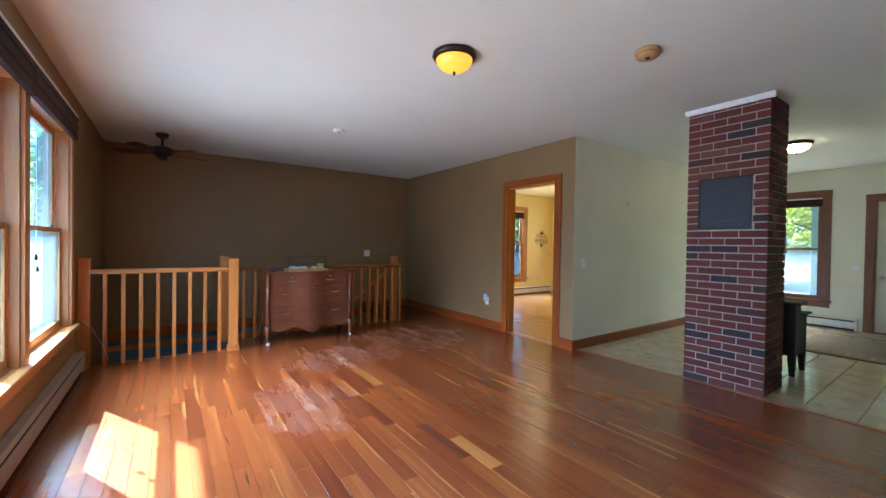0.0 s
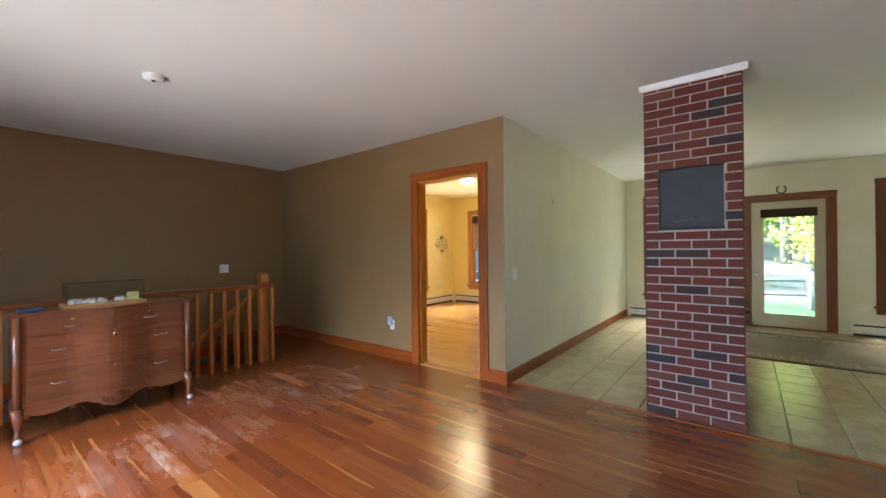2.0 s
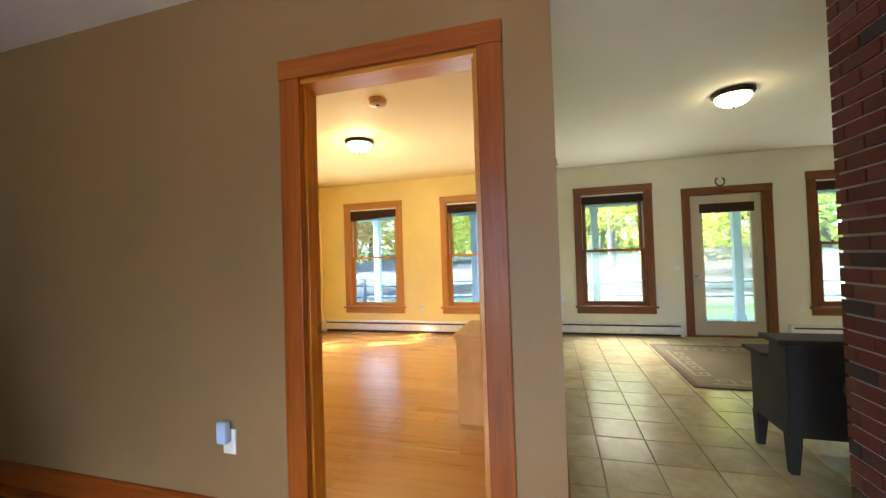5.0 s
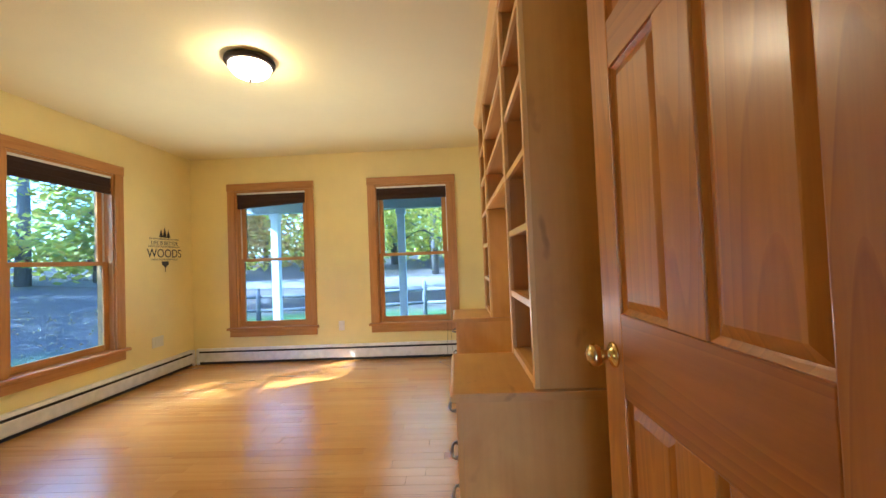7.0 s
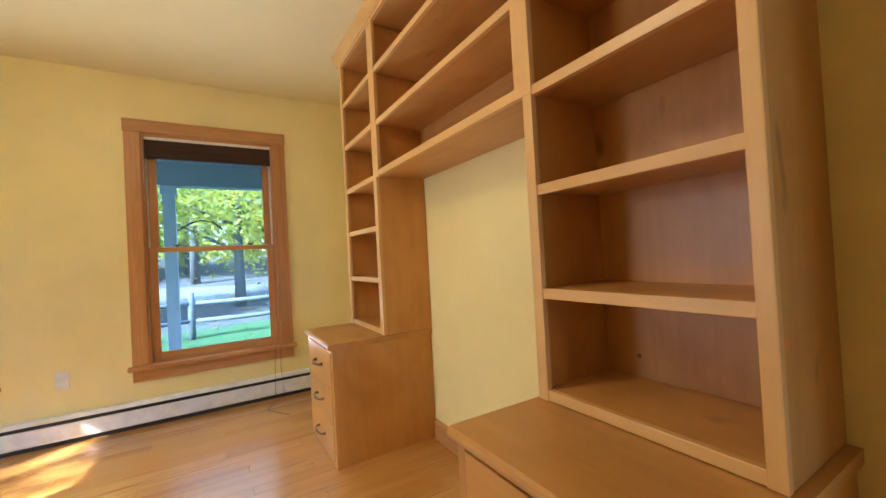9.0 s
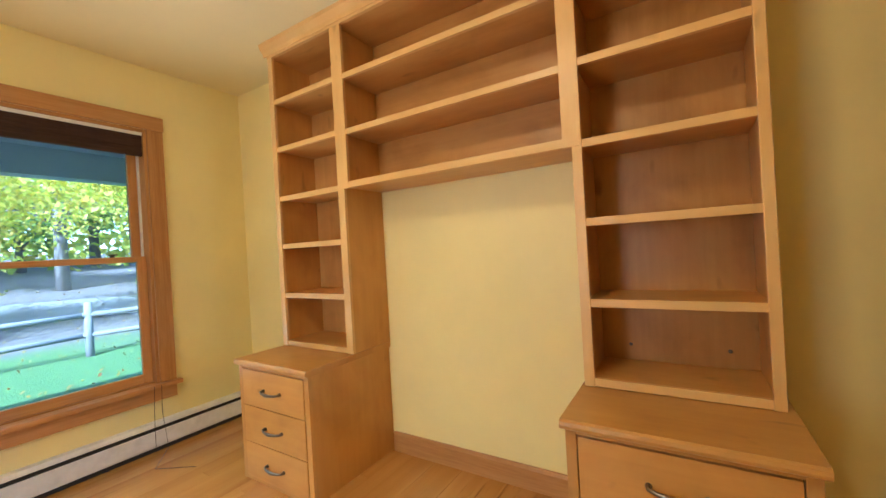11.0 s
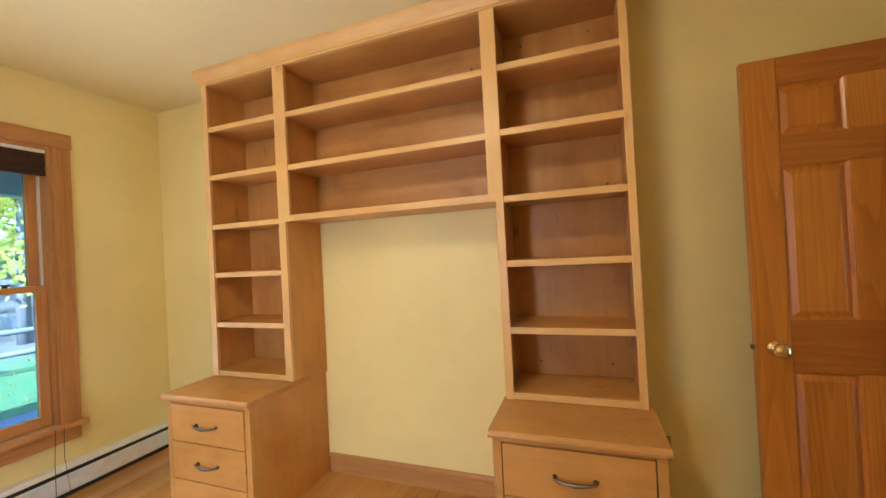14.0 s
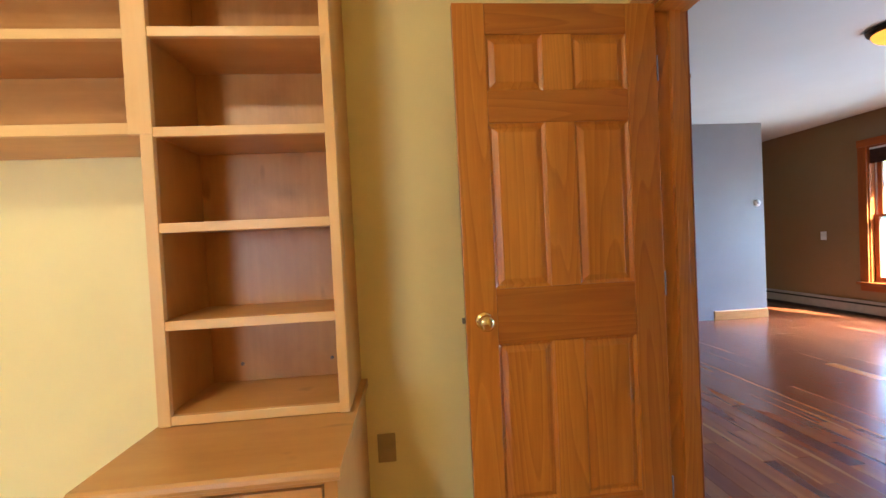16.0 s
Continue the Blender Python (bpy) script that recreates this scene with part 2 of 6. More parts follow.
M_BROWN = paint("brown_wall_paint", (0.265, 0.159, 0.063), 0.55)
M_GREY = paint("grey_wall_paint", (0.30, 0.29, 0.28), 0.55)
M_HALL = paint("cream_wall_paint", (0.74, 0.72, 0.57), 0.5)
M_YELLOW = paint("yellow_wall_paint", (0.86, 0.725, 0.315), 0.5)
M_CEIL = paint("ceiling_white", (0.70, 0.71, 0.64), 0.8, 0.03, 0.25, 60)
M_CEIL_Y = paint("ceiling_cream", (0.80, 0.685, 0.36), 0.7, 0.03, 0.25, 60)
M_TEAL = paint("teal_wall_paint", (0.12, 0.22, 0.27), 0.6)
M_WHITE = plain("white_enamel", (0.78, 0.77, 0.73), 0.35)
M_BLACKGAP = plain("dark_slot", (0.02, 0.02, 0.02), 0.6)
M_PLASTIC = plain("white_plastic", (0.80, 0.79, 0.74), 0.35)
CHERRY = ((0.165, 0.034, 0.005), (0.32, 0.074, 0.009), (0.43, 0.122, 0.017))
OAKY = ((0.37, 0.155, 0.045), (0.50, 0.235, 0.07), (0.60, 0.31, 0.11))
MAPLE = ((0.50, 0.232, 0.052), (0.60, 0.302, 0.074), (0.66, 0.352, 0.098))
MAPLE_EDGE = ((0.66, 0.365, 0.115), (0.74, 0.445, 0.155), (0.79, 0.505, 0.20))
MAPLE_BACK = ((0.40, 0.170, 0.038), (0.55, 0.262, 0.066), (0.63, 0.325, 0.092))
PINE = ((0.27, 0.070, 0.004), (0.56, 0.195, 0.014), (0.68, 0.285, 0.032))
HALLW = ((0.10, 0.035, 0.014), (0.18, 0.065, 0.025), (0.24, 0.095, 0.04))


def wood_set(name, tones, **kw):
    return {a: wood(name + "_" + a, *tones, axis=a, **kw) for a in "xyz"}


W_TRIM = wood_set("fir_trim", CHERRY, rough=0.35, vary=0.24)
W_BASE = wood_set("fir_baseboard", ((0.11, 0.021, 0.004), (0.23, 0.050, 0.007), (0.33, 0.085, 0.013)), rough=0.35, vary=0.2)
W_OFF = wood_set("office_trim", OAKY, rough=0.38, vary=0.10)
W_MAPLE = {a: smooth_wood("maple_" + a, *MAPLE, axis=a) for a in "xyz"}
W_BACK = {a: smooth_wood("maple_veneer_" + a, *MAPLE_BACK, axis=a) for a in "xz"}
W_EDGE = {a: smooth_wood("maple_edge_" + a, *MAPLE_EDGE, axis=a) for a in "xyz"}
W_PINE = {a: figured_wood("pine_door_" + a, *PINE, axis=a) for a in "xyz"}
W_PINE_RAIL = figured_wood("pine_door_rail", (0.22, 0.055, 0.004), (0.43, 0.135, 0.010), (0.55, 0.20, 0.020), axis="x")
W_HALL = wood_set("hall_trim", HALLW, rough=0.35, vary=0.12)
W_RAIL = wood_set("railing_wood", ((0.36, 0.11, 0.022), (0.50, 0.175, 0.036), (0.60, 0.245, 0.065)), rough=0.4, vary=0.22)
W_DRESS = wood_set("mahogany", ((0.065, 0.019, 0.008), (0.145, 0.044, 0.018), (0.21, 0.070, 0.031)), rough=0.2, vary=0.12, coat=0.8)
M_BLIND = wood("woven_blind", (0.018, 0.008, 0.005), (0.035, 0.015, 0.009), (0.06, 0.028, 0.017), "x", 0.75, 2.5)


def window_pane(name, col, veil):
    """Window glass: an added blue tint dims the outdoors, a translucent veil imitates bright haze."""
    m = glass(name, col)
    nt = m.node_tree
    haze, mx = nt.nodes.new("ShaderNodeBsdfTranslucent"), nt.nodes.new("ShaderNodeMixShader")
    haze.inputs[0].default_value = (0.6, 0.8, 0.95, 1)
    mx.inputs[0].default_value = veil
    nt.links.new(nt.nodes["Principled BSDF"].outputs[0], mx.inputs[1])
    nt.links.new(haze.outputs[0], mx.inputs[2])
    nt.links.new(mx.outputs[0], nt.nodes["Material Output"].inputs[0])
    return m


# Tints hold down the outdoor brightness at the indoor exposure.
M_PANE = window_pane("dimmed_hazy_pane", (0.31, 0.49, 0.78), 0.02)
M_PANE_NORTH = window_pane("dimmed_north_pane", (0.25, 0.44, 0.74), 0.003)
M_PANE_HALL = window_pane("dimmed_hall_pane", (0.46, 0.62, 0.74), 0.10)
M_PANE_WEST = window_pane("dimmed_west_pane", (0.24, 0.48, 0.86), 0.03)
M_ACRYLIC = glass("clear_acrylic", (0.97, 0.98, 0.98))
M_BRASS = plain("brass", (0.78, 0.58, 0.24), 0.18, 1.0)
M_PEWTER = plain("antique_pewter", (0.22, 0.195, 0.165), 0.3, 1.0)
M_STEEL = plain("brushed_steel", (0.55, 0.54, 0.52), 0.3, 1.0)
M_HINGE = plain("satin_steel", (0.30, 0.30, 0.31), 0.45, 0.6)
M_BRONZE = plain("dark_bronze", (0.035, 0.026, 0.02), 0.4, 0.6)
M_IRON = plain("black_cast_iron", (0.010, 0.010, 0.011), 0.62, 0.0, 0.2)
M_PANEL = plain("grey_metal_panel", (0.028, 0.027, 0.032), 0.5, 0.2)
M_MORTAR = paint("mortar", (0.50, 0.44, 0.40), 0.9, 0.15, 0.6, 120)
M_GROUT = paint("grout", (0.36, 0.31, 0.24), 0.9, 0.1, 0.4, 120)
M_UNDER = plain("subfloor_seam", (0.03, 0.014, 0.008), 0.7)


# ---------------------------------------------------------------- mesh helpers
def bm_box(bm, x0, x1, y0, y1, z0, z1, bevel=0.0, m=None):
    vs = [bm.verts.new(v) for v in ((x0, y0, z0), (x1, y0, z0), (x1, y1, z0), (x0, y1, z0), (x0, y0, z1), (x1, y0, z1), (x1, y1, z1), (x0, y1, z1))]
    fs = [bm.faces.new([vs[i] for i in f]) for f in ((0, 3, 2, 1), (4, 5, 6, 7), (0, 1, 5, 4), (1, 2, 6, 5), (2, 3, 7, 6), (3, 0, 4, 7))]
    if bevel:
        es = list({e for f in fs for e in f.edges})
        r = bmesh.ops.bevel(bm, geom=es, offset=bevel, segments=2, affect="EDGES", profile=0.6)
        vs = list({v for f in r["faces"] for v in f.verts} | {v for v in vs if v.is_valid})
    if m is not None:
        bmesh.ops.transform(bm, matrix=m, verts=[v for v in vs if v.is_valid])
    return vs


def box(x0, x1, y0, y1, z0, z1, bevel=0.0):
    bm = bmesh.new()
    bm_box(bm, x0, x1, y0, y1, z0, z1, bevel)
    return bm


def lathe(profile, centre=(0, 0, 0), seg=32):
    """A turned body from (radius, height) pairs."""
    bm = bmesh.new()
    rings = []
    for r, z in profile:
        rings.append([bm.verts.new((centre[0] + r * math.cos(2 * math.pi * i / seg), centre[1] + r * math.sin(2 * math.pi * i / seg), centre[2] + z)) for i in range(seg)])
    for a, b in zip(rings, rings[1:]):
        for i in range(seg):
            bm.faces.new((a[i], a[(i + 1) % seg], b[(i + 1) % seg], b[i]))
    bm.faces.new(list(reversed(rings[0])))
    bm.faces.new(rings[-1])
    for f in bm.faces:
        f.smooth = True
    bmesh.ops.recalc_face_normals(bm, faces=bm.faces)
    return bm


def tube(points, radius, seg=8):
    """A round bar along points; radius may be a list."""
    bm = bmesh.new()
    pts = [Vector(p) for p in points]
    rs = radius if isinstance(radius, (list, tuple)) else [radius] * len(pts)
    rings = []
    for i, p in enumerate(pts):
        d = (pts[min(i + 1, len(pts) - 1)] - pts[max(i - 1, 0)]).normalized()
        u = d.orthogonal().normalized()
        if abs(d.z) < 0.99:
            u = d.cross(Vector((0, 0, 1))).normalized()
        w = d.cross(u)
        rings.append([bm.verts.new(p + rs[i] * (math.cos(2 * math.pi * k / seg) * u + math.sin(2 * math.pi * k / seg) * w)) for k in range(seg)])
    for a, b in zip(rings, rings[1:]):
        for k in range(seg):
            bm.faces.new((a[k], a[(k + 1) % seg], b[(k + 1) % seg], b[k]))
    bm.faces.new(rings[0])
    bm.faces.new(rings[-1])
    for f in bm.faces:
        f.smooth = True
    bmesh.ops.recalc_face_normals(bm, faces=bm.faces)
    return bm


def extrude_profile(poly, a0, a1, axis="x"):
    """A moulding: a closed profile of (depth, height) pairs drawn out along an axis."""
    bm = bmesh.new()
    def at(a, p):
        return (a, p[0], p[1]) if axis == "x" else (p[0], a, p[1]) if axis == "y" else (p[0], p[1], a)
    r0 = [bm.verts.new(at(a0, p)) for p in poly]
    r1 = [bm.verts.new(at(a1, p)) for p in poly]
    n = len(poly)
    for i in range(n):
        bm.faces.new((r0[i], r0[(i + 1) % n], r1[(i + 1) % n], r1[i]))
    bm.faces.new(list(reversed(r0)))
    bm.faces.new(r1)
    bmesh.ops.recalc_face_normals(bm, faces=bm.faces)
    return bm


def mesh_of(name, bm, material):
    me = bpy.data.meshes.new(name)
    bm.to_mesh(me)
    bm.free()
    for m in material if isinstance(material, (list, tuple)) else [material]:
        me.materials.append(m)
    return me


def part(name, bm, material, parent, label=""):
    ob = new(name, mesh_of(name, bm, material))
    if parent is not None:
        ob.parent = parent
    if label:
        tagged(ob, label)
    return ob


def thing(name, label, category, group="", place=None, kind=""):
    ob = new(name)
    ob.empty_display_size = 0.1
    if place is not None:
        ob.matrix_basis = place
    return tagged(ob, label, category, group, kind)


def single(name, bm, material, label, category, group="", kind=""):
    return tagged(part(name, bm, material, None), label, category, group, kind)


def structure(name, bm, material, label="", category=""):
    return tagged(part(name, bm, material, None), label, category, "", "structure")


def wall(name, axis, d0, d1, a0, a1, z0, z1, holes, mat_neg, mat_pos, mat_end=None, label=""):
    """A wall that is thick from d0 to d1 on axis and runs from a0 to a1, with holes (a0, a1, z0, z1) through it."""
    al = sorted({a0, a1, *[h for o in holes for h in o[:2]]})
    zl = sorted({z0, z1, *[h for o in holes for h in o[2:]]})
    def solid(i, j):
        if not (0 <= i < len(al) - 1 and 0 <= j < len(zl) - 1):
            return False
        ca, cz = (al[i] + al[i + 1]) / 2, (zl[j] + zl[j + 1]) / 2
        return not any(o[0] < ca < o[1] and o[2] < cz < o[3] for o in holes)
    bm = bmesh.new()
    def p(d, a, z):
        return bm.verts.new((d, a, z) if axis == "x" else (a, d, z))
    def quad(c, mi):
        f = bm.faces.new([p(*q) for q in c])
        f.material_index = mi
    for i in range(len(al) - 1):
        for j in range(len(zl) - 1):
            if not solid(i, j):
                continue
            A0, A1, Z0, Z1 = al[i], al[i + 1], zl[j], zl[j + 1]
            quad(((d0, A0, Z0), (d0, A1, Z0), (d0, A1, Z1), (d0, A0, Z1)), 0)
            quad(((d1, A0, Z0), (d1, A1, Z0), (d1, A1, Z1), (d1, A0, Z1)), 1)
            if not solid(i - 1, j):
                quad(((d0, A0, Z0), (d1, A0, Z0), (d1, A0, Z1), (d0, A0, Z1)), 2)
            if not solid(i + 1, j):
                quad(((d0, A1, Z0), (d1, A1, Z0), (d1, A1, Z1), (d0, A1, Z1)), 2)
            if not solid(i, j - 1):
                quad(((d0, A0, Z0), (d1, A0, Z0), (d1, A1, Z0), (d0, A1, Z0)), 2)
            if not solid(i, j + 1):
                quad(((d0, A0, Z1), (d1, A0, Z1), (d1, A1, Z1), (d0, A1, Z1)), 2)
    bmesh.ops.remove_doubles(bm, verts=bm.verts, dist=1e-5)
    bmesh.ops.recalc_face_normals(bm, faces=bm.faces)
    return structure(name, bm, [mat_neg, mat_pos, mat_end or mat_neg], label, "wall")


# ---------------------------------------------------------------- plan
H = 2.536
X_W, X_OE, X_HE = -4.62, 4.56, 4.73
Y_N, Y_ON, Y_OS, Y_S = 3.936, 4.0, 0.13, -6.0
DOOR = (0.275, 1.115, -0.02, 2.045)
WZ = (0.42, 2.115)
LIFT = 0.055
WIN_W = ((-0.795, 0.43), (0.53, 1.755))
WIN_W3 = (-2.64, -1.74)
WIN_O = ((2.535, 3.438), (0.782, 1.682))
WIN_ON = (2.555, 3.467)
WIN_H = ((-1.292, -0.39), (-4.207, -3.305))
FRONT = (-2.745, -1.845, -0.02, 2.0)

wall("wall_west", "x", X_W - 0.16, X_W, Y_S, Y_N + 0.13, -2.6, H, [(a, b, WZ[0] + LIFT, WZ[1] + LIFT) for a, b in WIN_W] + [(*WIN_W3, *WZ)], M_HALL, M_BROWN, M_BROWN, "dark brown painted living room wall with windows")
wall("wall_north", "y", Y_N, Y_N + 0.13, X_W, 0.0, -0.12, H, [], M_BROWN, M_HALL, None, "dark brown painted wall behind the stairwell")
wall("wall_stair_north", "y", Y_N + 0.004, Y_N + 0.13, X_W, 0.0, -2.6, -0.12, [], M_TEAL, M_HALL, None, "teal painted stairwell wall below the floor")
wall("wall_doorway", "x", 0.0, 0.13, 0.0, Y_N + 0.13, -0.1, H, [DOOR], M_BROWN, M_YELLOW, M_HALL, "brown painted wall with the office doorway")
wall("wall_hall", "y", 0.0, 0.13, 0.13, X_OE + 0.17, -0.1, H, [], M_HALL, M_YELLOW, None, "cream painted hall wall")
wall("wall_office_north", "y", Y_ON, Y_ON + 0.16, 0.13, X_OE + 0.17, -0.1, H, [(*WIN_ON, *WZ)], M_YELLOW, M_HALL, M_YELLOW, "pale yellow office wall with a window")
wall("wall_office_east", "x", X_OE, X_OE + 0.17, 0.13, Y_ON, -0.1, H, [(a, b, *WZ) for a, b in WIN_O], M_YELLOW, M_HALL, M_YELLOW, "pale yellow office wall with two windows")
wall("wall_hall_east", "x", X_HE, X_HE + 0.16, Y_S, 0.0, -0.1, H, [(a, b, *WZ) for a, b in WIN_H] + [FRONT], M_HALL, M_HALL, M_HALL, "cream painted entrance wall")
wall("wall_south", "y", Y_S - 0.13, Y_S, X_W, X_HE, -0.1, H, [], M_HALL, M_HALL, None, "plain cream wall")
wall("wall_partition", "y", -3.10, -2.98, -3.55, -1.6, 0.0, H, [], M_GREY, M_GREY, None, "grey painted partition end with a thermostat")
structure("ceiling", box(X_W, X_HE, Y_S, -0.0, H, H + 0.12), M_CEIL, "off-white textured ceiling", "ceiling")
structure("ceiling_living", box(X_W, 0.0, 0.0, Y_N, H, H + 0.12), M_CEIL, "off-white textured living room ceiling", "ceiling")
structure("ceiling_office", box(0.13, X_OE, Y_OS, Y_ON, H, H + 0.12), M_CEIL_Y, "cream office ceiling", "ceiling")
structure("roof_slab", box(X_W - 0.75, X_HE + 0.3, Y_S - 0.5, Y_ON + 0.5, H + 0.13, H + 0.35), M_HALL, "flat roof deck above the rooms", "roof")

# stairwell
bm = bmesh.new()
bm_box(bm, X_W, 0.10, Y_S, 2.20, -0.12, -0.018)
bm_box(bm, -3.25, 0.0, 2.20, 2.72, -0.12, -0.018)
bm_box(bm, -0.98, 0.0, 2.72, Y_N, -0.12, -0.018)
FLOOR_LIVING = structure("floor_living", bm, M_UNDER, "reddish brown hardwood plank floor, scuffed", "floor")
FLOOR_TILE = structure("floor_tile", box(0.10, X_HE, Y_S, 0.0, -0.12, -0.008), M_GROUT, "beige ceramic tile floor", "floor")
FLOOR_OFFICE = structure("floor_office", box(0.0, X_OE, Y_OS, Y_ON, -0.12, -0.012), M_UNDER, "light maple plank office floor", "floor")
structure("floor_lower", box(X_W, 0.0, 2.0, Y_N, -2.7, -2.6), M_TEAL, "dim lower stair landing", "floor")
wall("wall_stair_south", "y", 2.08, 2.2, X_W, -3.25, -2.6, -0.12, [], M_TEAL, M_TEAL, None, "teal stairwell side wall")
wall("wall_stair_side", "y", 2.6, 2.72, -3.25, 0.0, -2.6, -0.12, [], M_TEAL, M_TEAL, None, "teal stairwell side wall")
wall("wall_stair_end", "x", -0.1, 0.0, 2.0, Y_N, -2.6, -0.12, [], M_TEAL, M_TEAL, None, "teal stairwell end wall")
# ---------------------------------------------------------------- windows
def sash(parent, name, x, y0, y1, z0, z1, wm, stile=0.05, bottom=0.05, top=0.045, pane=M_PANE):
    bm = bmesh.new()
    bm_box(bm, -x, -x + stile, y0, y1, z0, z1, 0.004)
    bm_box(bm, x - stile, x, y0, y1, z0, z1, 0.004)
    part(name + "_stiles", bm, wm["z"], parent)
    bm = bmesh.new()
    bm_box(bm, -x + stile, x - stile, y0 + 0.002, y1 - 0.002, z0, z0 + bottom, 0.004)
    bm_box(bm, -x + stile, x - stile, y0 + 0.002, y1 - 0.002, z1 - top, z1, 0.004)
    part(name + "_rails", bm, wm["x"], parent)
    ym = (y0 + y1) / 2
    p = part("pane", box(-x + stile - 0.005, x - stile + 0.005, ym - 0.003, ym + 0.003, z0 + bottom - 0.005, z1 - top + 0.005), pane, parent, "clear window pane")
    p.visible_shadow = False


def window_inner(parent, w, wm, depth=0.16, pane=M_PANE):
    """Jambs, two hung sashes and their locks for an opening w wide, centred on x = 0."""
    z0, z1 = WZ
    bm = bmesh.new()
    bm_box(bm, -w / 2, -w / 2 + 0.02, 0.0, depth, z0, z1)
    bm_box(bm, w / 2 - 0.02, w / 2, 0.0, depth, z0, z1)
    part("side_jamb", bm, wm["z"], parent)
    bm = bmesh.new()
    bm_box(bm, -w / 2 + 0.02, w / 2 - 0.02, 0.0, depth, z1 - 0.02, z1)
    bm_box(bm, -w / 2 + 0.02, w / 2 - 0.02, 0.03, depth, z0, z0 + 0.012)
    part("head_jamb", bm, wm["x"], parent)
    bm = bmesh.new()
    for s in (-1, 1):
        bm_box(bm, s * (w / 2 - 0.032), s * (w / 2 - 0.02), 0.082, 0.135, 1.27, z1 - 0.02)
    part("vinyl_track", bm, M_WHITE, parent, "white vinyl sash track")
    x = w / 2 - 0.022
    sash(parent, "lower_sash", x, 0.045, 0.08, z0 + 0.012, 1.272, wm, 0.052, 0.06, 0.036, pane)
    sash(parent, "upper_sash", x - 0.012, 0.088, 0.122, 1.237, z1 - 0.02, wm, 0.05, 0.036, 0.05, pane)
    for s in (-0.28, 0.28):
        bm = lathe([(0.012, 0), (0.012, 0.012), (0.006, 0.014)], (s * w, 0.062, 1.272), 12)
        bm_box(bm, s * w - 0.022, s * w + 0.026, 0.052, 0.066, 1.284, 1.292, 0.002)
        part("sash_lock", bm, M_BRONZE, parent, "small dark bronze sash lock")


def window_casing(parent, x0, x1, wm, mullions=()):
    z0, z1 = WZ
    part("head_casing", box(x0 - 0.095, x1 + 0.095, -0.024, 0, z1, z1 + 0.092, 0.004), wm["x"], parent)
    for a, b in ((x0 - 0.09, x0 + 0.004), (x1 - 0.004, x1 + 0.09), *[(m - 0.05, m + 0.05) for m in mullions]):
        part("side_casing", box(a, b, -0.02, 0.0, z0 + 0.006, z1, 0.003), wm["z"], parent)
    part("window_sill", box(x0 - 0.115, x1 + 0.115, -0.055, 0.0, z0 - 0.024, z0 + 0.006, 0.008), wm["x"], parent)
    part("inner_sill", box(x0 + 0.02, x1 - 0.02, 0.0, 0.046, z0 - 0.02, z0 + 0.005), wm["x"], parent)
    part("apron", box(x0 - 0.09, x1 + 0.09, -0.018, 0.0, z0 - 0.108, z0 - 0.024, 0.003), wm["x"], parent)


def window(name, label, place, w, wm, pane=M_PANE):
    t = thing(name, label, "window", "", place, "structure")
    window_casing(t, -w / 2, w / 2, wm)
    window_inner(t, w, wm, pane=pane)
    return t


def blind(place, w, drop, label, tilt=0.0, bow=0.0):
    """A woven shade drawn up into a bundle under its head rail."""
    t = thing("woven_blind", label, "blind", "drawn-up woven blinds", place)
    z = WZ[1] - 0.022
    part("head_rail", box(-w / 2, w / 2, 0.002, 0.042, z - 0.022, z, 0.003), M_WHITE, t, "pale head rail")
    bm = bmesh.new()
    n = 5
    for i in range(n):
        d = drop * (i + 1) / n
        zz = z - 0.022 - d
        y = 0.004 + 0.005 * (i % 2)
        bm_box(bm, -w / 2 + 0.002, w / 2 - 0.002, y, 0.036 + 0.006 * (i % 2), zz, zz + drop / n + 0.004, 0.004)
    if tilt:
        for v in bm.verts:
            k = (z - 0.022 - v.co.z) / drop
            v.co.z += k * tilt * v.co.x
    part("folded_slats", bm, M_BLIND, t, "dark brown woven slats")
    return t


def at_east(y):
    return pose(X_OE, y, 0, 0, 0, -90)


def at_hall(y):
    return pose(X_HE, y, 0, 0, 0, -90)


W_WEST = W_OFF
k = 1
for a, b in WIN_O:
    window("window_%d" % k, "double-hung window with honey wood trim onto the porch", at_east((a + b) / 2), b - a, W_OFF)
    k += 1
window("window_3", "double-hung window with honey wood trim onto the yard", pose((WIN_ON[0] + WIN_ON[1]) / 2, Y_ON, 0), WIN_ON[1] - WIN_ON[0], W_OFF, M_PANE_NORTH)
for i, (a, b) in enumerate(WIN_H):
    window("window_%d" % (4 + i), "double-hung window with dark reddish wood trim", at_hall((a + b) / 2), b - a, W_HALL, M_PANE_HALL)
window("window_6", "double-hung window in the brown wall", pose(X_W, sum(WIN_W3) / 2, 0, 0, 0, 90), WIN_W3[1] - WIN_W3[0], W_TRIM, M_PANE_HALL)
twin = thing("window_7", "wide twin double-hung window with orange wood trim", "window", "", pose(X_W, 0.48, LIFT, 0, 0, 90), "structure")
window_casing(twin, -1.275, 1.275, W_WEST, (0.0,))
for c in (-0.6625, 0.6625):
    sub = thing("window_8" if c < 0 else "window_9", "one double-hung half of the twin window", "window", "", pose(X_W, 0.48 + c, LIFT, 0, 0, 90), "structure")
    window_inner(sub, 1.225, W_WEST, pane=M_PANE_WEST)

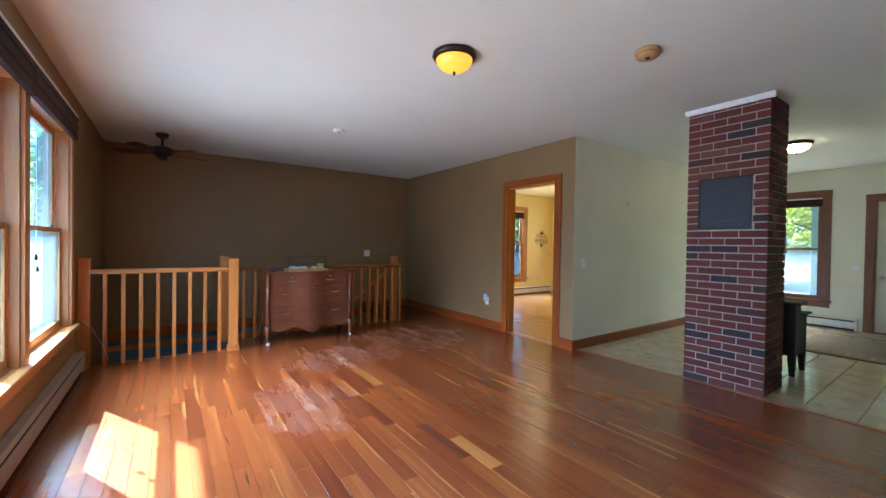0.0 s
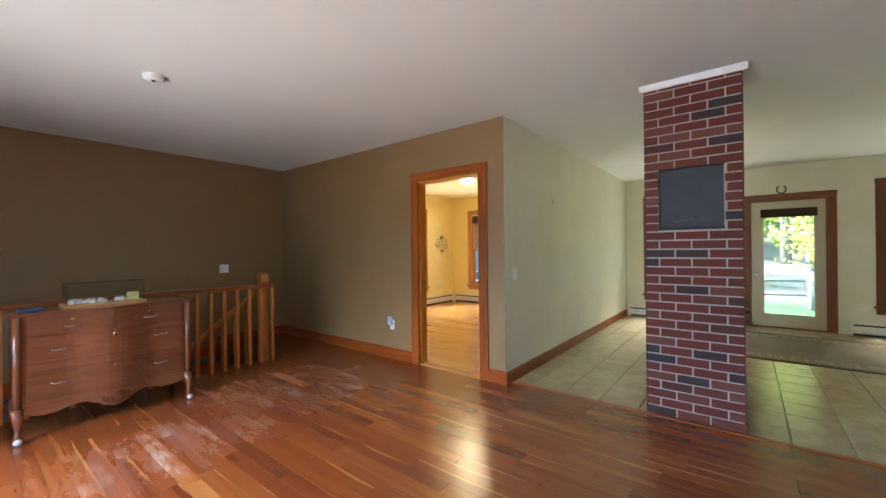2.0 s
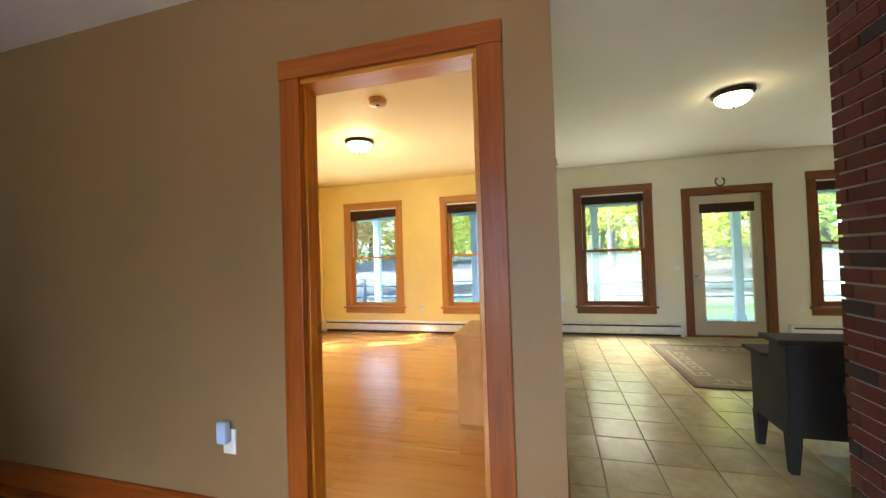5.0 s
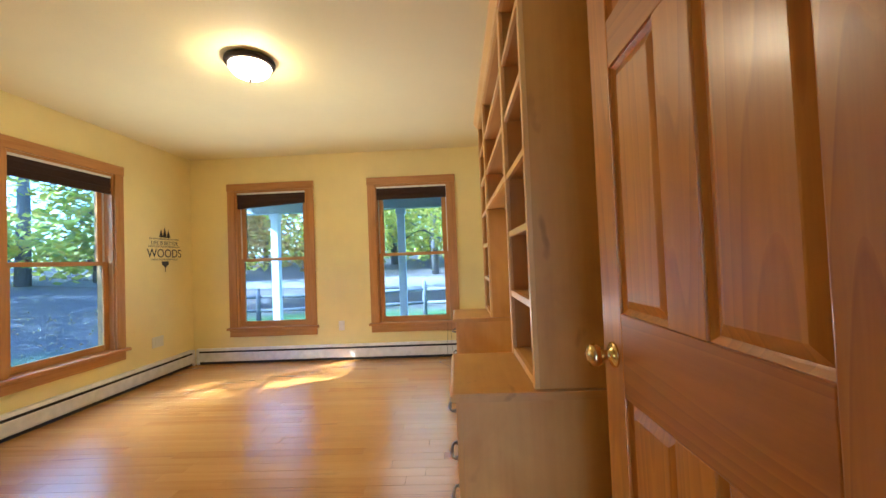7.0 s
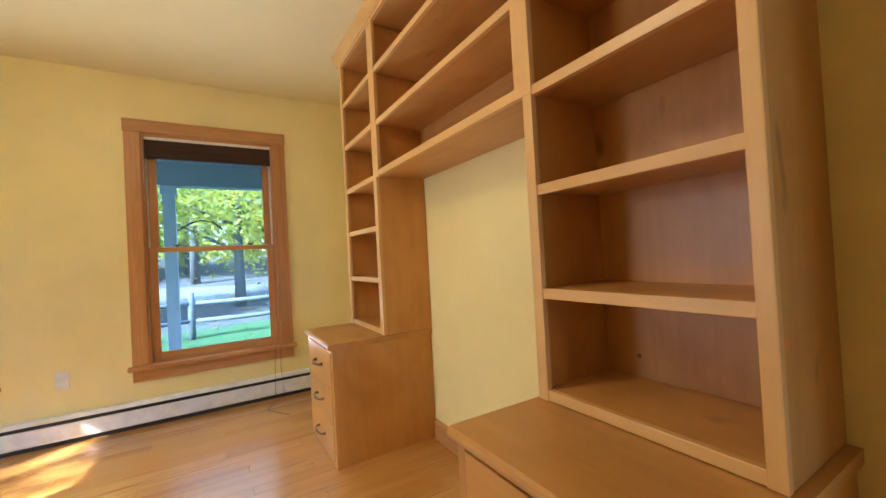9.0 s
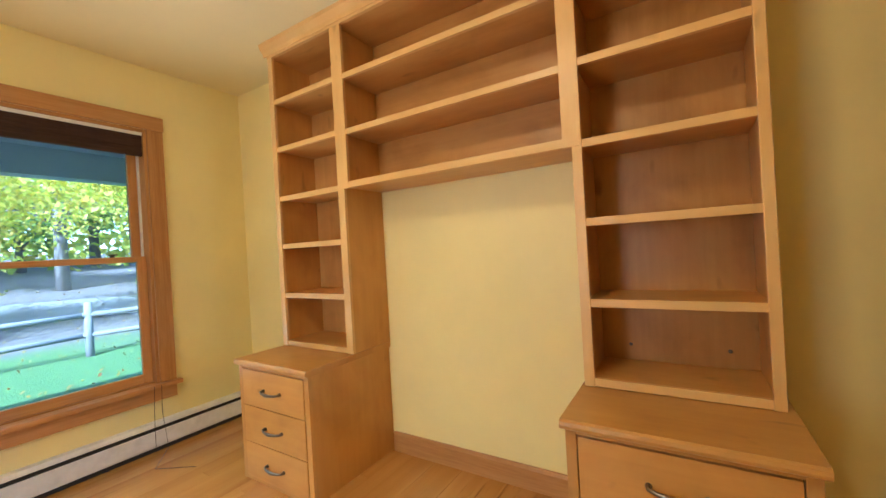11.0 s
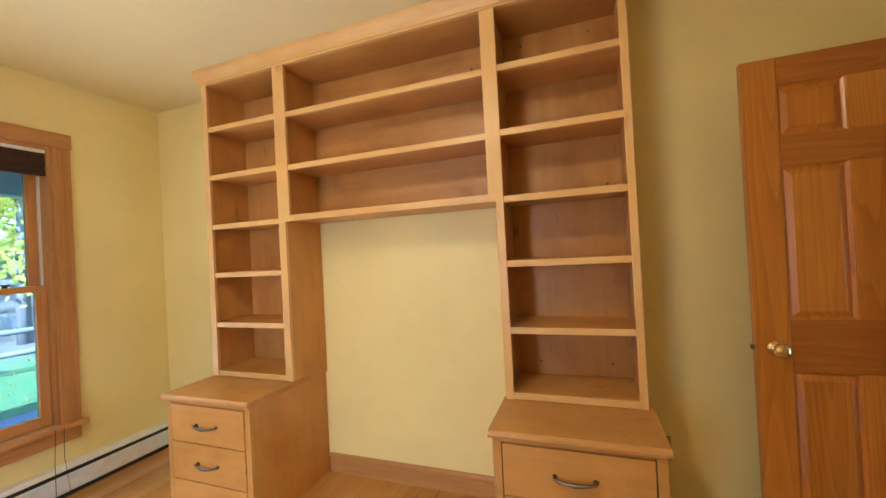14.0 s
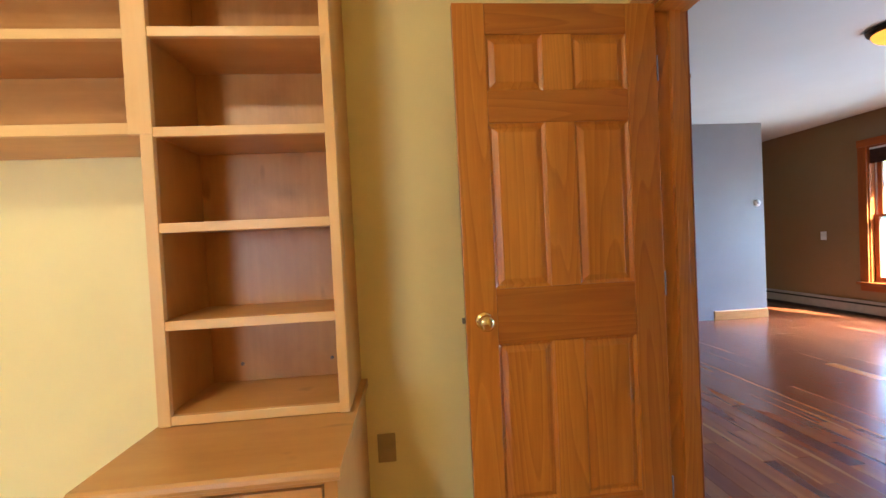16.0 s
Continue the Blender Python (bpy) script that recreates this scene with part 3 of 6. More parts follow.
BL = "dark brown woven blind drawn up under the window head"
for i, (a, b) in enumerate(WIN_O):
    blind(at_east((a + b) / 2), b - a - 0.045, 0.135 if i else 0.15, BL, 0.06 if i == 0 else 0.0)
blind(pose((WIN_ON[0] + WIN_ON[1]) / 2, Y_ON, 0), 0.865, 0.15, BL)
for a, b in WIN_H:
    blind(at_hall((a + b) / 2), b - a - 0.045, 0.12, BL)
blind(pose(X_W, sum(WIN_W3) / 2, 0, 0, 0, 90), 0.85, 0.17, BL)
for c in (-0.22, 1.07):
    blind(pose(X_W + 0.068, c, 0.20, 0, 0, 90), 1.28, 0.19, "dark brown woven blind bunched above the bright window")


def cord(points, label, toggles=(), mat=M_PLASTIC):
    t = thing("blind_cord", label, "cord", "blind cords", pose(*points[0]))
    o = Vector(points[0])
    part("string", tube([Vector(p) - o for p in points], 0.0016, 6), mat, t)
    for p in toggles:
        q = Vector(p) - o
        part("tassel", lathe([(0.004, 0.03), (0.009, 0.02), (0.011, 0.0), (0.009, -0.008)], q, 12), M_BRONZE, t, "small dark wooden tassel")


for y in (0.85, -0.5):
    cord([(X_W - 0.02, y, 2.0), (X_W - 0.019, y + 0.005, 1.5), (X_W - 0.02, y, 1.05), (X_W - 0.018, y + 0.03, 0.62)], "thin white blind cord hanging before the glass", [(X_W - 0.02, y, 1.1), (X_W - 0.02, y + 0.03, 1.02)])
cord([(X_W + 0.012, 1.875, 2.1), (X_W + 0.012, 1.88, 1.2), (X_W + 0.012, 1.885, 0.52), (X_W + 0.05, 1.95, 0.50), (X_W + 0.12, 2.0, 0.40), (X_W + 0.20, 2.05, 0.20), (X_W + 0.24, 2.06, 0.05)], "thin white cord hanging beside the window casing")
cord([(X_OE - 0.06, 0.80, 0.42), (X_OE - 0.062, 0.805, 0.25), (X_OE - 0.085, 0.79, 0.012), (X_OE - 0.3, 0.95, 0.006), (X_OE - 0.5, 0.82, 0.006)], "thin dark cord hanging over the sill to the floor", mat=M_BRONZE)
cord([(X_OE - 0.06, 0.84, 0.42), (X_OE - 0.064, 0.85, 0.25), (X_OE - 0.085, 0.86, 0.012)], "thin dark cord hanging over the sill to the floor", mat=M_BRONZE)


# ---------------------------------------------------------------- baseboards and casings
def base_trim(axis, d, side, a0, a1, wm, h=0.125, name="baseboard"):
    """A baseboard on the wall face d; side is the way it stands out."""
    prof = [(d, 0.0), (d + side * 0.018, 0.0), (d + side * 0.018, h - 0.015), (d + side * 0.010, h), (d, h)]
    structure(name, extrude_profile(prof, a0, a1, axis), wm[axis], "wooden baseboard along the wall", "baseboard")


base_trim("y", 0.0, -1, 1.183, Y_N, W_BASE)
base_trim("y", 0.0, -1, -0.018, 0.184, W_BASE)
base_trim("x", 0.0, -1, 0.0, X_HE - 0.07, W_BASE, 0.115)
base_trim("x", Y_N, -1, -0.98, -0.018, W_BASE)
base_trim("x", Y_OS, 1, 1.90, 3.10, W_OFF, 0.115)
base_trim("x", Y_OS, 1, 0.155, 1.29, W_OFF, 0.115)
base_trim("x", -2.98, 1, -3.55, -2.80, W_OFF, 0.12)
base_trim("y", 0.13, 1, 1.205, Y_ON, W_OFF, 0.115)
structure("trim_stairwell", box(X_W, -0.98, Y_N - 0.02, Y_N, -0.13, 0.02, 0.004), W_TRIM["x"], "wooden skirt board at floor level in the stairwell", "trim")
structure("trim_stairwell_lower", box(X_W, -0.98, Y_N - 0.03, Y_N, -0.27, -0.20, 0.004), W_RAIL["x"], "lower wooden band on the stairwell wall", "trim")
structure("trim_stairwell_edge", box(X_W, -3.25, 2.16, 2.212, -0.16, 0.002, 0.004), W_TRIM["x"], "wooden nosing along the stairwell", "trim")
structure("trim_stairwell_edge_east", box(-3.25, -0.98, 2.69, 2.732, -0.16, 0.002, 0.004), W_TRIM["x"], "wooden nosing along the stairwell", "trim")

door_1 = thing("door_1", "office doorway with reddish fir casing and jambs", "doorway", kind="structure")
y0, y1, zt = DOOR[0], DOOR[1], DOOR[3]
for x0, x1, wm in ((-0.02, 0.0, W_TRIM), (0.13, 0.15, W_OFF)):
    part("side_casing", box(x0, x1, y0 - 0.091, y0 + 0.006, 0, zt, 0.004), wm["z"], door_1)
    part("side_casing", box(x0, x1, y1 - (0.012 if x0 > 0 else 0.032), y1 + (0.085 if x0 > 0 else 0.067), 0, zt, 0.004), wm["z"], door_1)
    part("head_casing", box(x0 - (0.003 if x0 < 0 else 0), x1 + (0.003 if x0 > 0 else 0), y0 - 0.094, y1 + (0.09 if x0 > 0 else 0.070), zt, zt + 0.087, 0.004), wm["y"], door_1)
part("jamb", box(0.0, 0.13, y0, y0 + 0.02, 0, zt - 0.02), W_PINE["z"], door_1)
part("jamb", box(0.0, 0.13, y1 - 0.02, y1, 0, zt - 0.02), W_PINE["z"], door_1)
part("head_jamb", box(0.0, 0.13, y0, y1, zt - 0.02, zt), W_PINE["y"], door_1)
part("door_stop", box(0.03, 0.078, y1 - 0.036, y1 - 0.02, 0, zt - 0.02, 0.002), W_PINE["z"], door_1)
part("door_stop", box(0.03, 0.078, y0 + 0.02, y0 + 0.034, 0, zt - 0.02, 0.002), W_PINE["z"], door_1)
part("strike_plate", box(0.085, 0.1295, y1 - 0.0225, y1 - 0.0203, 0.888, 0.926, 0.001), M_PEWTER, door_1, "dark steel strike plate")
part("threshold", box(0.0, 0.13, y0 + 0.02, y1 - 0.02, -0.012, 0.004, 0.002), W_OFF["y"], door_1)


# ---------------------------------------------------------------- office door
def six_panel_door(place):
    t = thing("interior_door", "open six-panel pine door with a brass knob", "door", place=place)
    w, h, th = 0.755, 2.035, 0.035
    xs = (0.0, 0.115, 0.322, 0.433, 0.64, w)
    rows = ((0.225, 0.815), (1.015, 1.61), (1.725, 1.925))
    for a, b in ((xs[0], xs[1]), (xs[4], xs[5])):
        part("stile", box(a, b, -th, 0, 0.012, h, 0.003), W_PINE["z"], t)
    zz = 0.012
    for a, b in (*rows, (h, None)):
        part("rail", box(xs[1], xs[4], -th + 0.0005, -0.0005, zz, a, 0.003), W_PINE_RAIL, t)
        zz = b
    for a, b in rows:
        part("mullion", box(xs[2], xs[3], -th + 0.001, -0.001, a, b, 0.003), W_PINE["z"], t)
        for p, q in ((xs[1], xs[2]), (xs[3], xs[4])):
            bm = bmesh.new()
            for yy, s in ((-0.013, 1), (-th + 0.013, -1)):
                ring = []
                for inset, dy in ((0.0, 0.006), (0.008, 0.0), (0.012, -0.002), (0.031, 0.0065), (0.034, 0.0075)):
                    ring.append([bm.verts.new((x, yy + s * dy, z)) for x, z in ((p + inset, a + inset), (q - inset, a + inset), (q - inset, b - inset), (p + inset, b - inset))])
                for r0, r1 in zip(ring, ring[1:]):
                    for i in range(4):
                        bm.faces.new((r0[i], r0[(i + 1) % 4], r1[(i + 1) % 4], r1[i]))
                bm.faces.new(ring[-1])
            bmesh.ops.recalc_face_normals(bm, faces=bm.faces)
            part("panel", bm, W_PINE["z"], t)
    kx, kz = 0.69, 0.905
    for s in (1, -1):
        bm = lathe([(0.032, 0.0), (0.032, 0.004), (0.026, 0.008), (0.012, 0.012), (0.012, 0.03), (0.022, 0.036), (0.029, 0.048), (0.027, 0.06), (0.014, 0.067), (0.002, 0.068)], (0, 0, 0), 28)
        bmesh.ops.transform(bm, matrix=Matrix.Translation((kx, 0 if s > 0 else -th, kz)) @ pose(0, 0, 0, -90 * s), verts=bm.verts)
        part("door_knob", bm, M_BRASS, t, "polished brass knob")
    part("latch", box(w - 0.001, w + 0.012, -0.026, -0.010, kz - 0.010, kz + 0.010, 0.003), M_PEWTER, t, "dark metal latch bolt")
    for z in (0.22, 1.0, 1.80):
        bm = box(-0.0035, -0.0005, -th - 0.012, -0.001, z - 0.045, z + 0.045, 0.0012)
        for dz in (-0.034, 0.0, 0.034):
            bmesh.ops.transform(c := lathe([(0.0045, 0.0), (0.004, 0.0012), (0.001, 0.0014)], seg=10), matrix=Matrix.Translation((-0.0035, -0.014 + 0.006 * (dz != 0), z + dz)) @ pose(0, 0, 0, 0, -90), verts=c.verts)
            me = bpy.data.meshes.new("screw")
            c.to_mesh(me)
            c.free()
            bm.from_mesh(me)
            bpy.data.meshes.remove(me)
        h = part("hinge", bm, M_HINGE, t, "brushed steel butt hinge leaf")
        part("knuckle", tube([(-0.004, -0.005, z - 0.046), (-0.004, -0.005, z + 0.046)], 0.004, 12), M_HINGE, h)
    return t


six_panel_door(pose(0.15, 0.331, 0.0, 0, 0, -0.2))

# ---------------------------------------------------------------- bookcase wall unit
SHELVES = (2.19, 1.893, 1.588, 1.293, 0.99)
unit = thing("bookcase", "built-in maple bookcase with empty shelves and a bridge between towers", "bookcase", place=pose(2.5, 0.13, 0.664))
inv = Matrix.Translation((-2.5, -0.13, -0.664))


def upart(name, bm, mat, label=""):
    bmesh.ops.transform(bm, matrix=inv, verts=bm.verts)
    return part(name, bm, mat, unit, label)


ZB = 0.664
YB, YF = 0.132, 0.422
for a, b, outer in ((3.10, 3.70, 3.70), (1.312, 1.89, 1.312)):
    for x0, x1 in ((a, a + 0.019), (b - 0.019, b)):
        upart("side_panel", box(x0, x1, YB, YF, ZB, 2.47), W_MAPLE["z"])
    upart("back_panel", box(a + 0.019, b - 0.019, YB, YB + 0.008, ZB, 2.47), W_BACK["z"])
    for z in (*SHELVES, ZB + 0.03):
        sh = upart("shelf", box(a + 0.02, b - 0.02, YB + 0.009, 0.418, z - 0.019, z), W_MAPLE["x"])
        eb = box(a + 0.02, b - 0.02, 0.4185, 0.437, z - 0.029, z + 0.001, 0.002)
        bmesh.ops.transform(eb, matrix=inv, verts=eb.verts)
        part("edge_strip", eb, W_EDGE["x"], sh, "pale maple edge strip")
    upart("tower_top", box(a + 0.02, b - 0.02, YB + 0.009, YF, 2.452, 2.47), W_MAPLE["x"])
for x0, x1, z0, z1 in ((3.662, 3.702, ZB, 2.452), (1.310, 1.342, ZB, 2.452), (3.098, 3.146, ZB, 1.566), (1.855, 1.892, ZB, 1.566), (3.066, 3.146, 1.566, 2.452), (1.855, 1.926, 1.566, 2.452)):
    upart("stile", box(x0, x1, YF, 0.442, z0, z1, 0.003), W_EDGE["z"])
for z in (2.185, 1.885):
    sh = upart("bridge_shelf", box(1.891, 3.099, YB + 0.009, 0.418, z - 0.019, z), W_MAPLE["x"])
    eb = box(1.892, 3.098, 0.4185, 0.438, z - 0.029, z + 0.001, 0.002)
    bmesh.ops.transform(eb, matrix=inv, verts=eb.verts)
    part("edge_strip", eb, W_EDGE["x"], sh, "pale maple edge strip")
upart("bridge_bottom", box(1.891, 3.099, YB, 0.421, 1.572, 1.597, 0.002), W_MAPLE["x"])
upart("bridge_rail", box(1.926, 3.066, 0.4215, 0.440, 1.568, 1.602, 0.002), W_EDGE["x"])
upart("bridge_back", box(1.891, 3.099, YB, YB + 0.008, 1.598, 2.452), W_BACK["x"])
upart("bridge_top", box(1.891, 3.099, YB + 0.009, YF, 2.452, 2.47), W_MAPLE["x"])
upart("top_rail", box(1.310, 3.702, YF, 0.443, 2.4525, 2.5), W_EDGE["x"])
upart("crown_moulding", extrude_profile([(0.4435, 2.466), (0.449, 2.466), (0.456, 2.485), (0.478, 2.515), (0.482, 2.534), (0.4435, 2.534)], 1.285, 3.727, "x"), W_EDGE["x"])
bm = extrude_profile([(3.7025, 2.466), (3.708, 2.466), (3.714, 2.485), (3.724, 2.515), (3.727, 2.534), (3.7025, 2.534)], 0.132, 0.443, "y")
upart("crown_return", bm, W_EDGE["y"])
bm = extrude_profile([(1.3095, 2.466), (1.304, 2.466), (1.298, 2.485), (1.288, 2.515), (1.285, 2.534), (1.3095, 2.534)], 0.132, 0.443, "y")
upart("crown_return", bm, W_EDGE["y"])
for x, z in ((1.42, 0.76), (1.76, 0.76), (1.45, 2.40), (1.78, 2.40), (2.05, 2.34), (2.85, 2.34), (2.85, 1.64), (2.1, 1.64), (1.4, 1.64)):
    bm = lathe([(0.007, 0), (0.007, 0.003), (0.003, 0.0045)], (0, 0, 0), 10)
    bmesh.ops.transform(bm, matrix=Matrix.Translation((x, YB + 0.008, z)) @ pose(0, 0, 0, -90), verts=bm.verts)
    upart("screw_head", bm, M_PEWTER, "small dark screw head")


def arch_pull(parent, x, y, z, w):
    bm = tube([(x - w / 2, y, z + 0.002), (x - w / 2, y + 0.018, z + 0.002), (x - w * 0.36, y + 0.026, z), (x - w * 0.15, y + 0.03, z - 0.002), (x, y + 0.031, z - 0.003), (x + w * 0.15, y + 0.03, z - 0.002), (x + w * 0.36, y + 0.026, z), (x + w / 2, y + 0.018, z + 0.002), (x + w / 2, y, z + 0.002)], [0.010, 0.006, 0.006, 0.007, 0.009, 0.007, 0.006, 0.006, 0.010], 8)
    return part("handle", bm, M_PEWTER, parent, "antique pewter arched pull")


def drawer_cabinet(x0, x1, pull):
    t = thing("drawer_cabinet", "maple cabinet with three drawers and pewter pulls under the bookcase", "cabinet", "drawer cabinets under the bookcase", pose((x0 + x1) / 2, 0.13, 0))
    w = (x1 - x0) / 2
    yb, yf = 0.003, 0.605
    for s in (-1, 1):
        part("side_panel", box(min(s * w, s * (w - 0.019)), max(s * w, s * (w - 0.019)), yb, yf - 0.02, 0.0, 0.63), W_MAPLE["z"], t)
        part("stile", box(min(s * (w + 0.001), s * (w - 0.032)), max(s * (w + 0.001), s * (w - 0.032)), yf - 0.02, yf, 0.0, 0.63, 0.002), W_MAPLE["z"], t)
    part("carcass", box(-w + 0.02, w - 0.02, yb, yf - 0.03, 0.0, 0.625), M_UNDER, t)
    part("top_rail", box(-w + 0.032, w - 0.032, yf - 0.02, yf - 0.001, 0.615, 0.63), W_MAPLE["x"], t)
    part("bottom_rail", box(-w + 0.032, w - 0.032, yf - 0.02, yf - 0.001, 0.0, 0.018), W_MAPLE["x"], t)
    prof = [(0.002, 0.631), (0.618, 0.631), (0.627, 0.637), (0.629, 0.646), (0.626, 0.656), (0.618, 0.662), (0.002, 0.662)]
    part("worktop", extrude_profile(prof, -w - 0.012, w + 0.012, "x"), W_MAPLE["x"], t, "rounded maple worktop")
    for z0, z1 in ((0.416, 0.611), (0.215, 0.411), (0.021, 0.210)):
        d = part("drawer_front", box(-w + 0.036, w - 0.036, yf - 0.018, yf + 0.003, z0, z1, 0.003), W_MAPLE["x"], t)
        arch_pull(d, 0.0, yf + 0.003, (z0 + z1) / 2 - 0.004, pull)
    return t


drawer_cabinet(1.300, 1.892, 0.14)
drawer_cabinet(3.112, 3.695, 0.138)


# ---------------------------------------------------------------- baseboard heaters
def heater(axis, d, side, a0, a1, mat, label):
    t = thing("baseboard_heater", label, "heater", "baseboard heaters")
    def P(x, z):
        return (d + side * x, z)
    part("back_plate", extrude_profile([P(0.0, 0.035), P(0.006, 0.035), P(0.006, 0.185), P(0.0, 0.185)], a0, a1, axis), mat, t)
    part("cover", extrude_profile([P(0.052, 0.035), P(0.060, 0.032), P(0.064, 0.045), P(0.064, 0.134), P(0.058, 0.137), P(0.056, 0.134), P(0.058, 0.05)], a0, a1, axis), mat, t)
    part("hood", extrude_profile([P(0.006, 0.178), P(0.045, 0.178), P(0.060, 0.160), P(0.064, 0.163), P(0.050, 0.186), P(0.006, 0.186)], a0, a1, axis), mat, t)
    part("fin_grille", extrude_profile([P(0.008, 0.06), P(0.05, 0.06), P(0.05, 0.165), P(0.008, 0.165)], a0 + 0.02, a1 - 0.02, axis), M_BLACKGAP, t, "dark heating fins behind the slot")
    # A solid black strip stands in for the shade beneath the cover.
    part("toe_gap", extrude_profile([P(0.0, 0.001), P(0.045, 0.001), P(0.045, 0.033), P(0.0, 0.033)], a0 + 0.01, a1 - 0.01, axis), M_BLACKGAP, t, "black strip painted as the shade under the cover")
    for a in (a0, a1 - 0.03):
        b = (a, a + 0.03)
        q = sorted((d, d + side * 0.068))
        part("end_cap", box(*(b + tuple(q) if axis == "x" else tuple(q) + b), 0.0, 0.188, 0.003), mat, t)
    n = max(1, int((a1 - a0) / 1.2))
    for i in range(1, n + 1):
        c = a0 + (a1 - a0) * i / (n + 1)
        q = sorted((d, d + side * 0.05))
        part("bracket", box(*((c, c + 0.012) + tuple(q) if axis == "x" else tuple(q) + (c, c + 0.012)), 0.0, 0.06), M_BLACKGAP, t)
    return t


M_HEAT_TAN = plain("tan_enamel", (0.42, 0.36, 0.29), 0.4)
heater("y", X_W, 1, -5.0, 2.04, M_HEAT_TAN, "long tan baseboard heater under the west windows")
heater("x", Y_ON, -1, 0.9, X_OE - 0.072, M_WHITE, "white baseboard heater along the office wall")
heater("y", X_OE, -1, 0.14, Y_ON - 0.072, M_WHITE, "white baseboard heater under the office windows")
heater("y", X_HE, -1, -1.70, -0.04, M_WHITE, "white baseboard heater under the hall window")
heater("y", X_HE, -1, -5.2, -2.95, M_WHITE, "white baseboard heater beside the entrance door")


# ---------------------------------------------------------------- ceiling fixtures
def flush_lamp(x, y, bowl, label, r=0.155):
    t = thing("ceiling_lamp", label, "lamp", "flush ceiling lamps", pose(x, y, H))
    part("canopy", lathe([(r * 0.5, 0.0), (r, -0.004), (r * 1.02, -0.018), (r * 0.97, -0.032), (r * 0.86, -0.042), (r * 0.8, -0.040)]), M_BRONZE, t, "dark bronze rim")
    prof = [(r * 0.84, -0.036)] + [(r * 0.84 * math.cos(a), -0.036 - 0.085 * math.sin(a)) for a in [i * math.pi / 2 / 9 for i in range(1, 9)]] + [(0.008, -0.121)]
    part("glass_bowl", lathe(prof), bowl, t, "glowing glass bowl")
    part("finial", lathe([(0.006, -0.116), (0.012, -0.122), (0.009, -0.130), (0.011, -0.136), (0.004, -0.146), (0.001, -0.148)], seg=14), M_BRONZE, t)
    return t


M_AMBER = emitting("amber_glass", (1.0, 0.30, 0.03), 0.13)
M_GLOW = emitting("frosted_glass", (1.0, 0.78, 0.46), 8.0)
M_GLOW_H = emitting("frosted_glass_hall", (1.0, 0.84, 0.52), 1.9)
flush_lamp(-2.33, -0.71, M_AMBER, "flush ceiling lamp with an amber glass bowl, lit", 0.148)
flush_lamp(2.28, -1.47, M_GLOW_H, "flush ceiling lamp with a frosted bowl, lit")
flush_lamp(2.34, 2.03, M_GLOW, "flush ceiling lamp with a frosted bowl, lit")


def detector(x, y, r, h, mat, label):
    t = thing("smoke_detector", label, "detector", "", pose(x, y, H))
    part("base", lathe([(r, 0), (r, -h * 0.45), (r * 0.97, -h * 0.5)], seg=28), mat, t)
    part("cover", lathe([(r * 0.95, -h * 0.5), (r * 0.94, -h * 0.8), (r * 0.8, -h), (r * 0.2, -h * 1.02)], seg=28), mat, t)
    part("sensor", lathe([(r * 0.22, -h), (r * 0.2, -h * 1.15), (r * 0.05, -h * 1.2)], seg=14), M_BLACKGAP, t)


M_TANP = plain("tan_plastic", (0.52, 0.30, 0.13), 0.5)
detector(-2.33, 1.50, 0.065, 0.035, M_PLASTIC, "small white smoke detector on the ceiling")
detector(1.40, 1.36, 0.075, 0.045, M_TANP, "round tan detector on the office ceiling")
detector(-1.35, -1.52, 0.075, 0.05, M_TANP, "round tan detector on the ceiling")


def ceiling_fan(x, y):
    t = thing("ceiling_fan", "dark bronze ceiling fan with brown blades at rest", "fan", place=pose(x, y, H))
    part("canopy", lathe([(0.07, 0.0), (0.072, -0.012), (0.055, -0.045), (0.02, -0.06)], seg=24), M_BRONZE, t)
    part("downrod", tube([(0, 0, -0.05), (0, 0, -0.16)], 0.013, 12), M_BRONZE, t)
    part("motor", lathe([(0.03, -0.15), (0.09, -0.165), (0.115, -0.19), (0.115, -0.235), (0.085, -0.26), (0.05, -0.275), (0.045, -0.30), (0.015, -0.31)], seg=28), M_BRONZE, t)
    mb = wood("fan_blade_wood", (0.03, 0.013, 0.008), (0.07, 0.03, 0.018), (0.11, 0.05, 0.03), "x", 0.45)
    for i in range(5):
        m = pose(0, 0, -0.235, 0, 0, 20 + 72 * i) @ pose(0, 0, 0, 11)
        bm = bmesh.new()
        out = [(0.17, -0.045), (0.24, -0.062), (0.42, -0.068), (0.49, -0.055), (0.51, 0.0), (0.49, 0.055), (0.42, 0.068), (0.24, 0.062), (0.17, 0.045)]
        lo = [bm.verts.new((a, b, -0.004)) for a, b in out]
        hi = [bm.verts.new((a, b, 0.004)) for a, b in out]
        bm.faces.new(list(reversed(lo)))
        bm.faces.new(hi)
        for j in range(len(out)):
            bm.faces.new((lo[j], lo[(j + 1) % len(out)], hi[(j + 1) % len(out)], hi[j]))
        bmesh.ops.transform(bm, matrix=m, verts=bm.verts)
        bl = part("blade", bm, mb, t)
        bm = box(0.09, 0.20, -0.016, 0.016, -0.008, -0.0045, 0.001)
        bmesh.ops.transform(bm, matrix=m, verts=bm.verts)
        part("blade_arm", bm, M_BRONZE, bl)


ceiling_fan(-3.99, 3.03)


